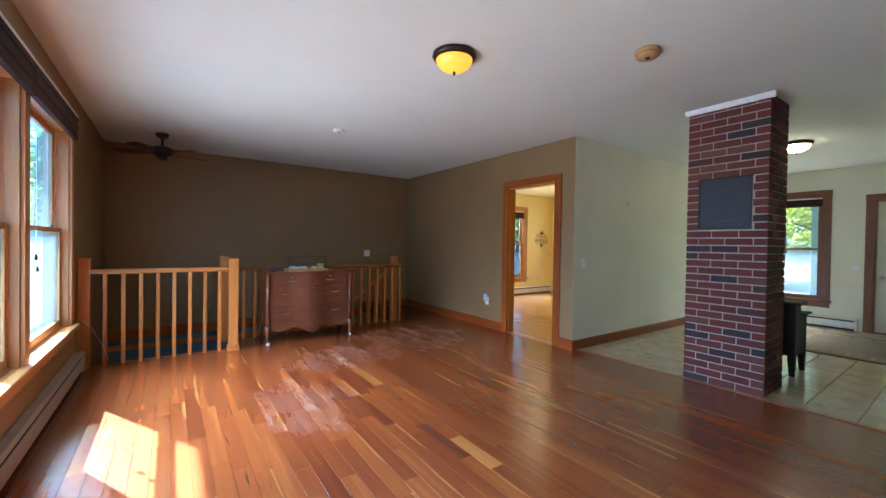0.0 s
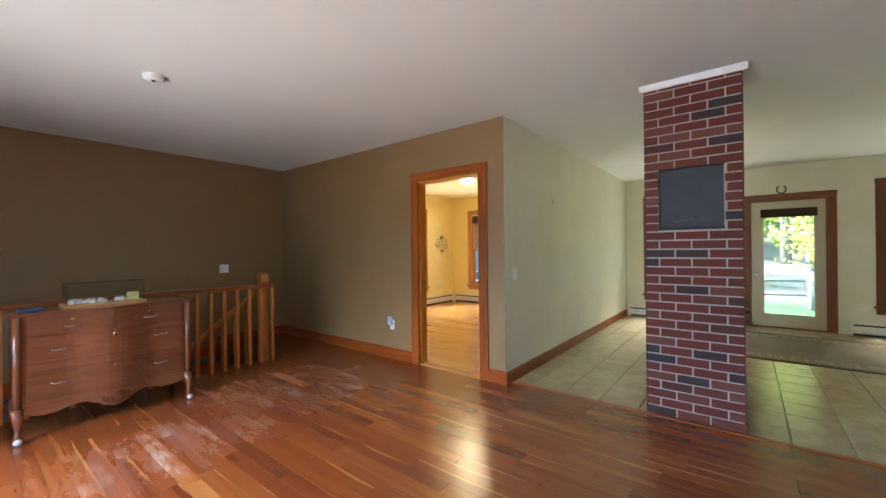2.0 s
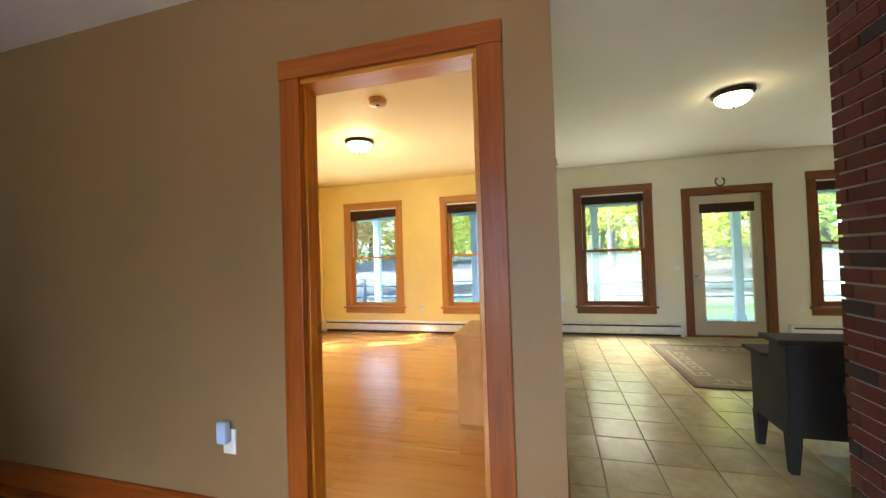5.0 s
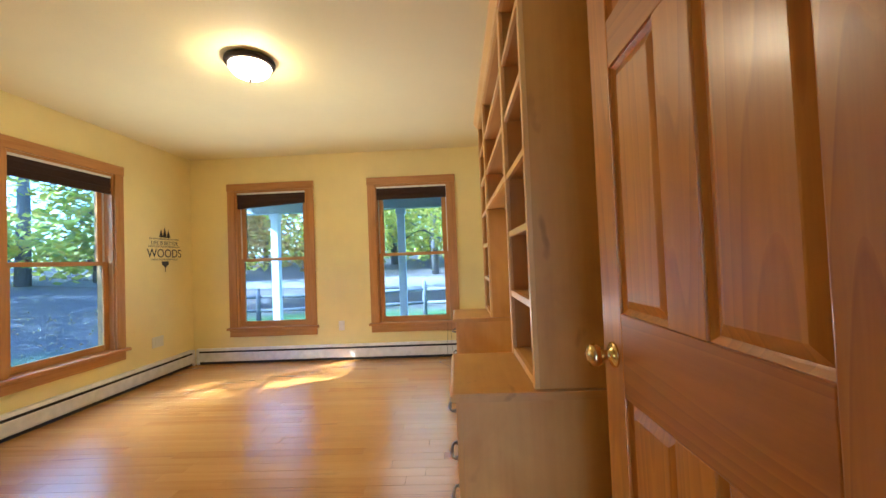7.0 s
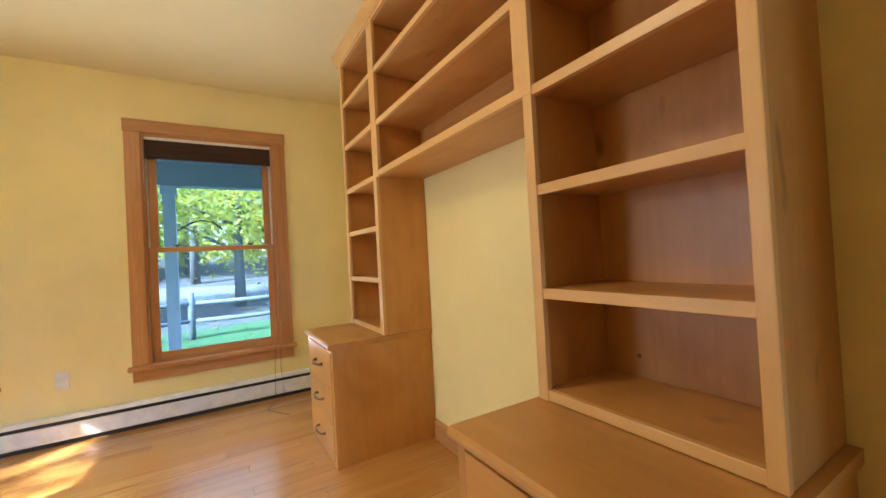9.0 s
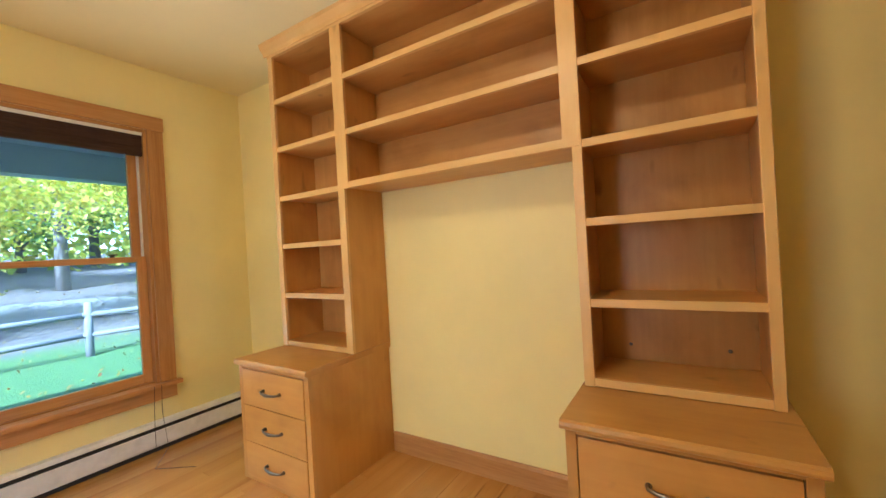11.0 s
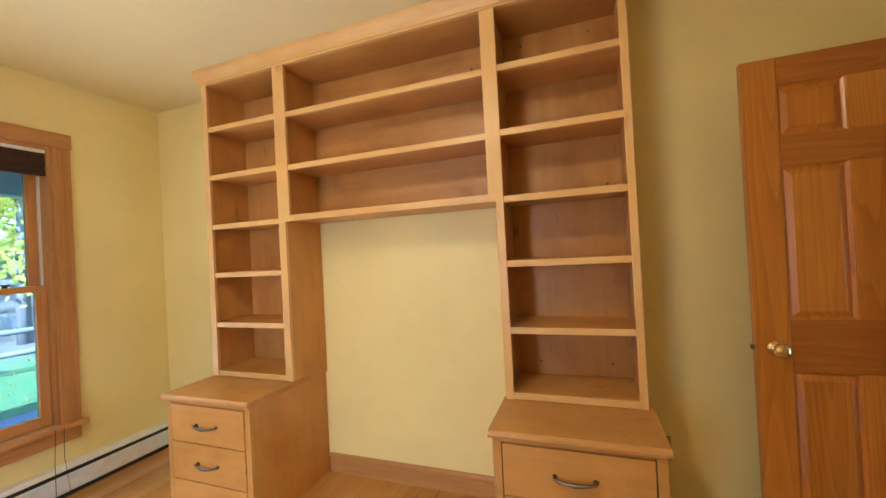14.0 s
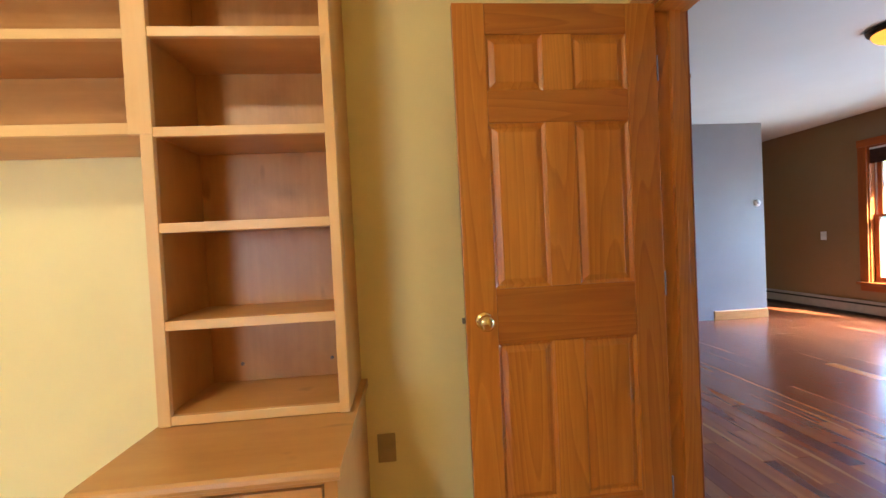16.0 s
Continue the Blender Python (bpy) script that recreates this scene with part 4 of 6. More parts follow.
# ---------------------------------------------------------------- railing and stairs
def newel(t, x, y, h, plinth=True, r=0.045):
    bm = box(x - r, x + r, y - r, y + r, 0.002, h - 0.012, 0.004)
    part("newel_post", bm, W_RAIL["z"], t)
    part("newel_cap", box(x - r - 0.003, x + r + 0.003, y - r - 0.003, y + r + 0.003, h - 0.012, h, 0.005), W_RAIL["x"], t)
    if plinth:
        part("newel_plinth", box(x - r - 0.012, x + r + 0.012, y - r - 0.012, y + r + 0.012, 0.002, 0.06, 0.004), W_RAIL["x"], t)


rail1 = thing("railing", "honey wood railing with square balusters by the stairwell", "railing", "stair railings")
newel(rail1, -4.57, 2.13, 1.055, False)
newel(rail1, -3.315, 2.10, 1.04)
part("handrail", box(-4.525, -3.36, 2.09, 2.15, 0.90, 0.945, 0.008), W_RAIL["x"], rail1)
for i in range(8):
    c = -4.42 + 0.1385 * i
    part("baluster", box(c - 0.016, c + 0.016, 2.104, 2.136, 0.002, 0.905, 0.003), W_RAIL["z"], rail1)
rail2 = thing("railing", "wood railing with square balusters behind the dresser", "railing", "stair railings")
newel(rail2, -3.36, 2.60, 1.05, False)
newel(rail2, -0.955, 2.70, 1.03, False)
part("handrail", box(-3.315, -0.86, 2.585, 2.655, 0.862, 0.902, 0.010), W_TRIM["x"], rail2, "darker reddish handrail")
for i in range(18):
    c = -0.885 - 0.1325 * i
    part("baluster", box(c - 0.016, c + 0.016, 2.604, 2.636, 0.002, 0.864, 0.003), W_RAIL["z"], rail2)
stair = thing("staircase", "wooden stairs going down beside the wall", "stairs")
for i in range(13):
    x1 = -0.98 - 0.25 * i
    z = -0.19 * (i + 1)
    part("tread", box(x1 - 0.275, x1, 2.74, Y_N - 0.032, z - 0.03, z, 0.006), W_TRIM["y"], stair)
    part("riser", box(x1 - 0.018, x1 - 0.001, 2.74, Y_N - 0.032, z, z + 0.158), W_TRIM["y"], stair)
rail3 = thing("stair_handrail", "sloping wooden handrail with balusters down the stairs", "handrail")
sl = -0.19 / 0.25
bm = bmesh.new()
bm_box(bm, 0, 3.6, -0.03, 0.03, -0.022, 0.022, 0.008)
ang = math.degrees(math.atan(-sl))
bmesh.ops.transform(bm, matrix=Matrix.Translation((-0.99, 2.80, 0.80)) @ pose(0, 0, 0, 0, 0, 180) @ pose(0, 0, 0, 0, ang, 0), verts=bm.verts)
part("sloped_rail", bm, W_RAIL["x"], rail3)
for i in range(20):
    x = -1.11 - 0.125 * i
    zr = 0.80 + (x + 0.99) * -sl
    zt_ = -0.19 * (1 + int((-0.98 - x) / 0.25))
    part("baluster", box(x - 0.015, x + 0.015, 2.785, 2.815, zt_, zr - 0.02, 0.003), W_RAIL["z"], rail3)


# ---------------------------------------------------------------- dresser
M_BALL = plain("pale_bluish_ball", (0.45, 0.46, 0.50), 0.25)


def dresser():
    x0, x1, yf, yb = -2.985, -1.91, 2.085, 2.53
    t = thing("dresser", "antique mahogany serpentine dresser with claw feet", "dresser", place=pose(0, 0, 0))
    w = x1 - x0
    def front(u):
        return yf - 0.055 * math.sin(math.pi * min(1, max(0, (u - 0.22) / 0.56))) ** 2
    def slab(u0, u1, z0, z1, grow=0.0, back=None, n=28, off=0.0):
        bm = bmesh.new()
        b = yb if back is None else back
        f0, f1, b0, b1 = [], [], [], []
        for i in range(n + 1):
            u = u0 + (u1 - u0) * i / n
            x = x0 + w * u
            y = front(u) - grow - off
            bb = b if back is None else y + back
            f0.append(bm.verts.new((x, y, z0)))
            f1.append(bm.verts.new((x, y, z1)))
            b0.append(bm.verts.new((x, bb, z0)))
            b1.append(bm.verts.new((x, bb, z1)))
        for i in range(n):
            for q in ((f0[i], f0[i + 1], f1[i + 1], f1[i]), (b0[i], b1[i], b1[i + 1], b0[i + 1]), (f1[i], f1[i + 1], b1[i + 1], b1[i]), (f0[i], b0[i], b0[i + 1], f0[i + 1])):
                bm.faces.new(q).smooth = False
        for e in (0, n):
            bm.faces.new((f0[e], f1[e], b1[e], b0[e]))
        bmesh.ops.recalc_face_normals(bm, faces=bm.faces)
        return bm
    part("body", slab(0.02, 0.98, 0.20, 0.85), W_DRESS["x"], t)
    part("top", slab(-0.015, 1.015, 0.85, 0.876, 0.02), W_DRESS["x"], t, "polished dark top")
    rows = [((0.075, 0.495), 0.715, 0.838), ((0.505, 0.925), 0.715, 0.838), ((0.075, 0.925), 0.475, 0.700), ((0.075, 0.925), 0.245, 0.460)]
    for k, ((a, b), z0, z1) in enumerate(rows):
        bm = slab(a, b, z0, z1, 0.0, 0.02, 24, 0.012)
        d = part("drawer", bm, W_DRESS["x"], t)
        spots = ((a + b) / 2,) if k < 2 else (0.22, 0.78)
        for u in spots:
            x, y, z = x0 + w * u, front(u) - 0.012, (z0 + z1) / 2 + (-0.012 if k < 2 else 0.02)
            bm = tube([(x - 0.042, y, z), (x - 0.042, y - 0.016, z - 0.002), (x - 0.03, y - 0.022, z - 0.006), (x + 0.03, y - 0.022, z - 0.006), (x + 0.042, y - 0.016, z - 0.002), (x + 0.042, y, z)], 0.0038, 8)
            part("bail_pull", bm, M_STEEL, d, "tarnished metal bail pull")
        u = (a + b) / 2 if k < 2 else 0.5
        bm = lathe([(0.013, 0), (0.013, 0.002), (0.009, 0.003)], seg=14)
        bmesh.ops.transform(bm, matrix=Matrix.Translation((x0 + w * u, front(u) - 0.0125, z1 - 0.035)) @ pose(0, 0, 0, 90), verts=bm.verts)
        part("keyhole_plate", bm, M_BRASS, d, "round brass keyhole plate")
    for s, xc in ((0, x0 + 0.03), (1, x1 - 0.03)):
        bm = tube([(xc, yf + 0.005, 0.20), (xc, yf + 0.0, 0.5), (xc, yf + 0.0, 0.85)], [0.026, 0.022, 0.026], 14)
        part("corner_column", bm, W_DRESS["z"], t)
        part("claw_leg", tube([(xc, yf + 0.005, 0.23), (xc, yf - 0.008, 0.16), (xc, yf + 0.002, 0.09), (xc, yf - 0.012, 0.045), (xc, yf - 0.03, 0.022), (xc, yf - 0.05, 0.014)], [0.034, 0.030, 0.017, 0.019, 0.030, 0.014], 12), W_DRESS["z"], t, "cabriole leg with a worn claw foot")
        bm = bmesh.new()
        bmesh.ops.create_uvsphere(bm, u_segments=16, v_segments=10, radius=0.024, matrix=Matrix.Translation((xc, yf - 0.036, 0.024)))
        for f in bm.faces:
            f.smooth = True
        part("ball_foot", bm, M_BALL, t, "pale bluish ball under the claw")
        part("back_leg", tube([(xc, yb - 0.03, 0.21), (xc, yb - 0.03, 0.0)], [0.026, 0.018], 10), W_DRESS["z"], t)
    bm = bmesh.new()
    n = 40
    tops, bots = [], []
    for i in range(n + 1):
        u = 0.05 + 0.9 * i / n
        y = front(u) - 0.006
        z = 0.175 - 0.035 * math.exp(-((u - 0.5) / 0.12) ** 2) + 0.02 * math.cos(u * 6 * math.pi)
        tops.append((bm.verts.new((x0 + w * u, y, 0.24)), bm.verts.new((x0 + w * u, y + 0.02, 0.24))))
        bots.append((bm.verts.new((x0 + w * u, y, z)), bm.verts.new((x0 + w * u, y + 0.02, z))))
    for i in range(n):
        bm.faces.new((tops[i][0], tops[i + 1][0], bots[i + 1][0], bots[i][0]))
        bm.faces.new((tops[i][1], bots[i][1], bots[i + 1][1], tops[i + 1][1]))
        bm.faces.new((bots[i][0], bots[i + 1][0], bots[i + 1][1], bots[i][1]))
    bmesh.ops.recalc_face_normals(bm, faces=bm.faces)
    part("apron", bm, W_DRESS["x"], t, "scalloped carved apron")
    bm = bmesh.new()
    rng = random.Random(4)
    for i in range(26):
        u = 0.42 + 0.16 * rng.random()
        s = rng.uniform(0.006, 0.014)
        bmesh.ops.create_icosphere(bm, subdivisions=1, radius=s, matrix=Matrix.Translation((x0 + w * u, front(u) - 0.012, 0.165 + 0.05 * rng.random())))
    part("carving", bm, W_DRESS["x"], t, "carved leaf ornament with a bright sheen")


dresser()
case = thing("display_case", "clear acrylic box with white pieces and a card on the dresser", "display case", place=pose(-2.46, 2.28, 0.876))
part("base", box(-0.25, 0.25, -0.11, 0.11, 0.0, 0.02, 0.003), W_OFF["x"], case, "pale wooden base")
bm = bmesh.new()
for q in ((-0.235, 0.235, -0.1, -0.097), (-0.235, 0.235, 0.097, 0.1), (-0.235, -0.232, -0.097, 0.097), (0.232, 0.235, -0.097, 0.097)):
    bm_box(bm, *q, 0.0205, 0.178)
bm_box(bm, -0.235, 0.235, -0.1, 0.1, 0.178, 0.181)
part("cover", bm, M_ACRYLIC, case, "clear acrylic cover")
rng = random.Random(9)
bm = bmesh.new()
for i in range(34):
    bmesh.ops.create_icosphere(bm, subdivisions=1, radius=rng.uniform(0.012, 0.026), matrix=Matrix.Translation((rng.uniform(-0.2, 0.10), rng.uniform(-0.06, 0.06), 0.03)))
part("contents", bm, M_PLASTIC, case, "heap of small white pieces")
part("card", box(0.13, 0.21, -0.05, -0.045, 0.021, 0.085), plain("yellow_card", (0.72, 0.70, 0.30), 0.6), case, "small pale yellow card")
ph = single("glasses_case", box(-2.945, -2.82, 2.16, 2.22, 0.8765, 0.902, 0.008), plain("navy_vinyl", (0.03, 0.045, 0.08), 0.35), "dark blue glasses case on the dresser", "case")


# ---------------------------------------------------------------- chimney, stove, hall
CH = (0.125, 0.605, -1.785, -1.17)
chim = thing("brick_column", "red brick chimney column with dark accent bricks and a metal panel", "chimney")
CORE_BM = bmesh.new()
bm_box(CORE_BM, CH[0] + 0.010, CH[1] - 0.010, CH[2] + 0.010, CH[3] - 0.010, 0.0, H)
part("mortar_core", CORE_BM, M_MORTAR, chim, "grey mortar joints")
part("white_cornice", extrude_profile([(CH[0] + 0.004, 2.488), (CH[0] - 0.012, 2.492), (CH[0] - 0.022, 2.515), (CH[0] - 0.028, H - 0.002), (CH[0] + 0.004, H - 0.002)], CH[2] - 0.028, CH[3] + 0.028, "y"), M_WHITE, chim, "white cornice strip")
PANEL = (-1.676, -1.269, 1.415, 1.872)
bm = box(0.118, 0.132, PANEL[0] + 0.004, PANEL[1] - 0.012, PANEL[2] + 0.012, PANEL[3] - 0.006, 0.003)
pan = part("cover_panel", bm, M_PANEL, chim, "dull grey metal cover panel")
bm = bmesh.new()
bm_box(bm, 0.104, 0.134, PANEL[0], PANEL[1], PANEL[2] - 0.004, PANEL[2] + 0.014, 0.002)
bm_box(bm, 0.112, 0.134, PANEL[0], PANEL[1], PANEL[3] - 0.010, PANEL[3], 0.002)
bm_box(bm, 0.112, 0.134, PANEL[1] - 0.012, PANEL[1], PANEL[2], PANEL[3], 0.002)
part("panel_frame", bm, M_IRON, pan, "dark panel frame with a lower lip")
M_CHALK = plain("chalky_scuff", (0.20, 0.20, 0.21), 0.8)
for y, z, w, h in ((-1.50, 1.475, 0.05, 0.018), (-1.43, 1.49, 0.035, -0.014), (-1.56, 1.47, 0.03, 0.022), (-1.39, 1.465, 0.02, 0.012)):
    part("scuff_mark", tube([(0.1178, y, z), (0.1178, y + w * 0.4, z + h), (0.1178, y + w, z + h * 0.3)], 0.0012, 5), M_CHALK, pan, "pale rubbed scuff mark")

stove = thing("wood_stove", "black cast iron wood stove with a stepped top behind the chimney", "stove", place=pose(1.24, -1.47, 0))
bm = extrude_profile([(-0.20, 0.20), (0.20, 0.20), (0.20, 0.585), (-0.01, 0.585), (-0.03, 0.70), (-0.20, 0.70)], -0.305, 0.305, "y")
bmesh.ops.recalc_face_normals(bm, faces=bm.faces)
bmesh.ops.bevel(bm, geom=list(bm.edges), offset=0.006, segments=2, affect="EDGES")
part("body", bm, M_IRON, stove)
part("top_plate", box(-0.222, 0.0, -0.345, 0.345, 0.7005, 0.728, 0.008), M_IRON, stove, "overhanging upper plate")
part("step_plate", box(-0.005, 0.245, -0.335, 0.335, 0.5855, 0.607, 0.007), M_IRON, stove, "lower front plate")
dr = part("door", box(0.2005, 0.22, -0.20, 0.20, 0.25, 0.54, 0.008), M_IRON, stove, "cast iron loading door")
part("door_handle", tube([(0.215, 0.16, 0.40), (0.245, 0.16, 0.40), (0.245, 0.16, 0.48)], 0.009, 8), M_STEEL, dr)
for sx in (-0.172, 0.172):
    for sy in (-0.277, 0.277):
        bm = bmesh.new()
        rings = []
        for z, h, k in ((0.206, 0.030, 1.0), (0.15, 0.028, 1.0), (0.0, 0.019, 1.02)):
            rings.append([bm.verts.new((sx * k + ex * h, sy * k + ey * h, z)) for ex, ey in ((-1, -1), (1, -1), (1, 1), (-1, 1))])
        for lo, hi in zip(rings, rings[1:]):
            for i in range(4):
                bm.faces.new((lo[i], lo[(i + 1) % 4], hi[(i + 1) % 4], hi[i]))
        bm.faces.new(rings[0])
        bm.faces.new(rings[-1])
        bmesh.ops.recalc_face_normals(bm, faces=bm.faces)
        part("leg", bm, M_IRON, stove, "square tapered iron leg")
part("flue_collar", tube([(-0.21, 0, 0.48), (-0.40, 0, 0.48), (-0.64, 0, 0.48)], 0.07, 16), M_IRON, stove)

M_DOOR = paint("cream_door_paint", (0.60, 0.53, 0.38), 0.4, 0.03, 0.05)
door_2 = thing("door_2", "cream painted entrance door with a tall glass pane, closed", "door", kind="structure")
fy0, fy1, fz = FRONT[0], FRONT[1], FRONT[3]
for a, b in ((fy0 - 0.092, fy0), (fy1, fy1 + 0.092)):
    part("side_casing", box(X_HE - 0.022, X_HE, a, b, 0, fz, 0.004), W_HALL["z"], door_2)
part("head_casing", box(X_HE - 0.025, X_HE, fy0 - 0.096, fy1 + 0.096, fz, fz + 0.092, 0.004), W_HALL["y"], door_2)
bm = bmesh.new()
bm_box(bm, X_HE, X_HE + 0.16, fy0, fy0 + 0.018, 0, fz)
bm_box(bm, X_HE, X_HE + 0.16, fy1 - 0.018, fy1, 0, fz)
bm_box(bm, X_HE, X_HE + 0.16, fy0 + 0.018, fy1 - 0.018, fz - 0.018, fz)
part("jamb", bm, W_HALL["z"], door_2)
gx0, gx1, gy0, gy1, gz0, gz1 = X_HE + 0.04, X_HE + 0.083, -2.605, -2.01, 0.21, 1.84
bm = bmesh.new()
bm_box(bm, gx0, gx1, fy0 + 0.02, gy0, 0.012, fz - 0.02, 0.002)
bm_box(bm, gx0, gx1, gy1, fy1 - 0.02, 0.012, fz - 0.02, 0.002)
bm_box(bm, gx0 + 0.001, gx1 - 0.001, gy0, gy1, 0.012, gz0)
bm_box(bm, gx0 + 0.001, gx1 - 0.001, gy0, gy1, gz1, fz - 0.02)
slab = part("slab", bm, M_DOOR, door_2, "cream door slab")
bm = bmesh.new()
for q in ((gy0 - 0.03, gy0 + 0.008, gz0 - 0.03, gz1 + 0.03), (gy1 - 0.008, gy1 + 0.03, gz0 - 0.03, gz1 + 0.03), (gy0 + 0.008, gy1 - 0.008, gz0 - 0.03, gz0 + 0.008), (gy0 + 0.008, gy1 - 0.008, gz1 - 0.008, gz1 + 0.03)):
    bm_box(bm, gx0 - 0.012, gx0, *q, 0.003)
part("glass_stop", bm, M_DOOR, slab)
p = part("pane", box(gx0 + 0.018, gx0 + 0.024, gy0 - 0.004, gy1 + 0.004, gz0 - 0.004, gz1 + 0.004), M_PANE_HALL, slab, "clear glass pane")
p.visible_shadow = False
part("shade", box(gx0 - 0.034, gx0 - 0.013, gy0 - 0.03, gy1 + 0.03, gz1 - 0.11, gz1 + 0.02, 0.005), M_BLIND, slab, "dark brown rolled shade")
bm = lathe([(0.03, 0), (0.03, 0.006), (0.012, 0.012), (0.012, 0.035), (0.027, 0.045), (0.027, 0.06), (0.004, 0.066)], seg=20)
bmesh.ops.transform(bm, matrix=Matrix.Translation((gx0, -1.925, 0.84)) @ pose(0, 0, 0, 0, -90), verts=bm.verts)
part("door_knob", bm, M_STEEL, slab, "steel knob")
part("threshold", box(X_HE - 0.01, X_HE + 0.16, fy0, fy1, 0.0, 0.02, 0.004), W_HALL["y"], door_2)
shoe = [(0.0, -2.23 + 0.055 * math.sin(a), 2.155 - 0.06 * math.cos(a)) for a in [math.radians(d) for d in range(-150, 151, 15)]]
hs = single("horseshoe", tube([(X_HE - 0.032, y, z) for _, y, z in shoe], 0.009, 8), M_IRON, "dark iron horseshoe over the entrance door", "horseshoe")

M_RUG = paint("brown_wool", (0.185, 0.14, 0.088), 0.95, 0.2, 0.8, 220)
M_RUG_B = paint("beige_wool", (0.30, 0.24, 0.155), 0.95, 0.15, 0.8, 220)
rug = thing("rug", "brown rug with a beige key pattern on the tile", "rug", place=pose(3.27, -2.7, 0.0))
part("woven_field", box(-0.83, 0.83, -1.55, 1.55, 0.004, 0.013, 0.003), M_RUG, rug)
bm = bmesh.new()
KEY = ((0.0, 0.0, 0.20, 0.03), (0.0, 0.03, 0.03, 0.16), (0.03, 0.13, 0.14, 0.16), (0.11, 0.07, 0.14, 0.13), (0.06, 0.07, 0.11, 0.10))
for side in (-1, 1):
    for i in range(14):
        o = -1.42 + 0.20 * i
        for u0, v0, u1, v1 in KEY:
            xs = sorted((side * (0.74 - v0), side * (0.74 - v1)))
            bm_box(bm, xs[0], xs[1], o + u0, min(o + u1, 1.42), 0.0125, 0.0142)
    for i in range(5):
        o = -0.5 + 0.20 * i
        for u0, v0, u1, v1 in KEY:
            ys = sorted((side * (1.46 - v0), side * (1.46 - v1)))
            bm_box(bm, o + u0, o + u1, ys[0], ys[1], 0.0125, 0.0143)
tagged(part("key_pattern", bm, M_RUG_B, rug), "beige woven key pattern", kind="stuff")
bm = bmesh.new()
for q in ((-0.84, -0.79, -1.56, 1.56), (0.79, 0.84, -1.56, 1.56), (-0.79, 0.79, -1.56, -1.51), (-0.79, 0.79, 1.51, 1.56)):
    bm_box(bm, *q, 0.003, 0.0145, 0.002)
part("border", bm, plain("brown_rug_border", (0.12, 0.085, 0.05), 0.95), rug, "darker woven border")


# ---------------------------------------------------------------- plates and small wall things
def wall_plate(place, w, h, kind, label, mat=None):
    """A plate on a wall; local y points into the room."""
    mat = mat or M_PLASTIC
    t = thing("light_switch" if kind == "switch" else "wall_outlet", label, "switch" if kind == "switch" else "outlet", "", place)
    part("plate", box(-w / 2, w / 2, 0.0005, 0.006, -h / 2, h / 2, 0.002), mat, t)
    n = 2 if w > 0.1 else 1
    for i in range(n):
        c = (i - (n - 1) / 2) * 0.046
        if kind == "switch":
            bm = box(c - 0.005, c + 0.005, 0.006, 0.016, -0.004, 0.012, 0.001)
            part("toggle", bm, mat, t)
        else:
            for dz in (-0.02, 0.02):
                part("socket", box(c - 0.016, c + 0.016, 0.006, 0.008, dz - 0.014, dz + 0.014, 0.001), mat, t)
    return t


wall_plate(pose(-0.875, Y_N, 1.046, 0, 0, 180), 0.115, 0.115, "switch", "white double light switch on the brown wall")
wall_plate(pose(0.188, 0.0, 1.037, 0, 0, 180), 0.075, 0.115, "switch", "white light switch on the cream wall", plain("bright_white_plastic", (0.88, 0.88, 0.90), 0.3))
wall_plate(pose(2.13, 0.0, 0.382, 0, 0, 180), 0.072, 0.115, "outlet", "white outlet on the cream wall")
wall_plate(pose(X_OE, 2.143, 0.408, 0, 0, 90), 0.072, 0.115, "outlet", "white outlet between the office windows")
wall_plate(pose(3.98, Y_ON, 0.394, 0, 0, 180), 0.16, 0.115, "outlet", "cream double outlet under the wall lettering", M_HALL)
wall_plate(pose(1.225, Y_OS, 0.375, 0, 0, 0), 0.072, 0.115, "outlet", "tan outlet beside the bookcase", plain("tan_plate", (0.42, 0.31, 0.14), 0.5))
wall_plate(pose(X_HE, -1.649, 1.0, 0, 0, 90), 0.12, 0.115, "switch", "white double switch beside the entrance door")
wall_plate(pose(X_HE, -3.1, 0.41, 0, 0, 90), 0.072, 0.115, "outlet", "cream outlet on the entrance wall")
wall_plate(pose(X_W, -3.166, 1.017, 0, 0, -90), 0.075, 0.115, "switch", "white light switch on the brown wall by the window")
nl = wall_plate(pose(0.0, 1.51, 0.40, 0, 0, 90), 0.072, 0.115, "outlet", "white outlet with a pale blue plug-in freshener")
part("freshener", box(-0.014, 0.04, 0.008, 0.045, 0.0, 0.10, 0.012), plain("pale_blue_plastic", (0.45, 0.60, 0.80), 0.3), nl, "pale blue plug-in freshener")
th = thing("thermostat", "round white thermostat on the grey partition", "thermostat", place=pose(-3.45, -2.98, 1.495))
bm = lathe([(0.042, 0.0), (0.042, 0.018), (0.034, 0.026), (0.002, 0.028)], seg=24)
bmesh.ops.transform(bm, matrix=pose(0, 0, 0, -90), verts=bm.verts)
part("dial", bm, M_PLASTIC, th)
bm = lathe([(0.02, 0.026), (0.02, 0.031), (0.002, 0.032)], seg=20)
bmesh.ops.transform(bm, matrix=pose(0, 0, 0, -90), verts=bm.verts)
part("dial_face", bm, M_STEEL, th)
hook = single("wall_hook", tube([(1.133, -0.001, 1.85), (1.133, -0.018, 1.845), (1.133, -0.02, 1.815), (1.133, -0.03, 1.805)], 0.004, 8), M_PEWTER, "small dark hook on the cream wall", "hook")
nail = single("picture_nail", tube([(-2.93, Y_N, 1.33), (-2.93, Y_N - 0.02, 1.335)], 0.004, 8), M_STEEL, "small bright nail in the brown wall", "nail")

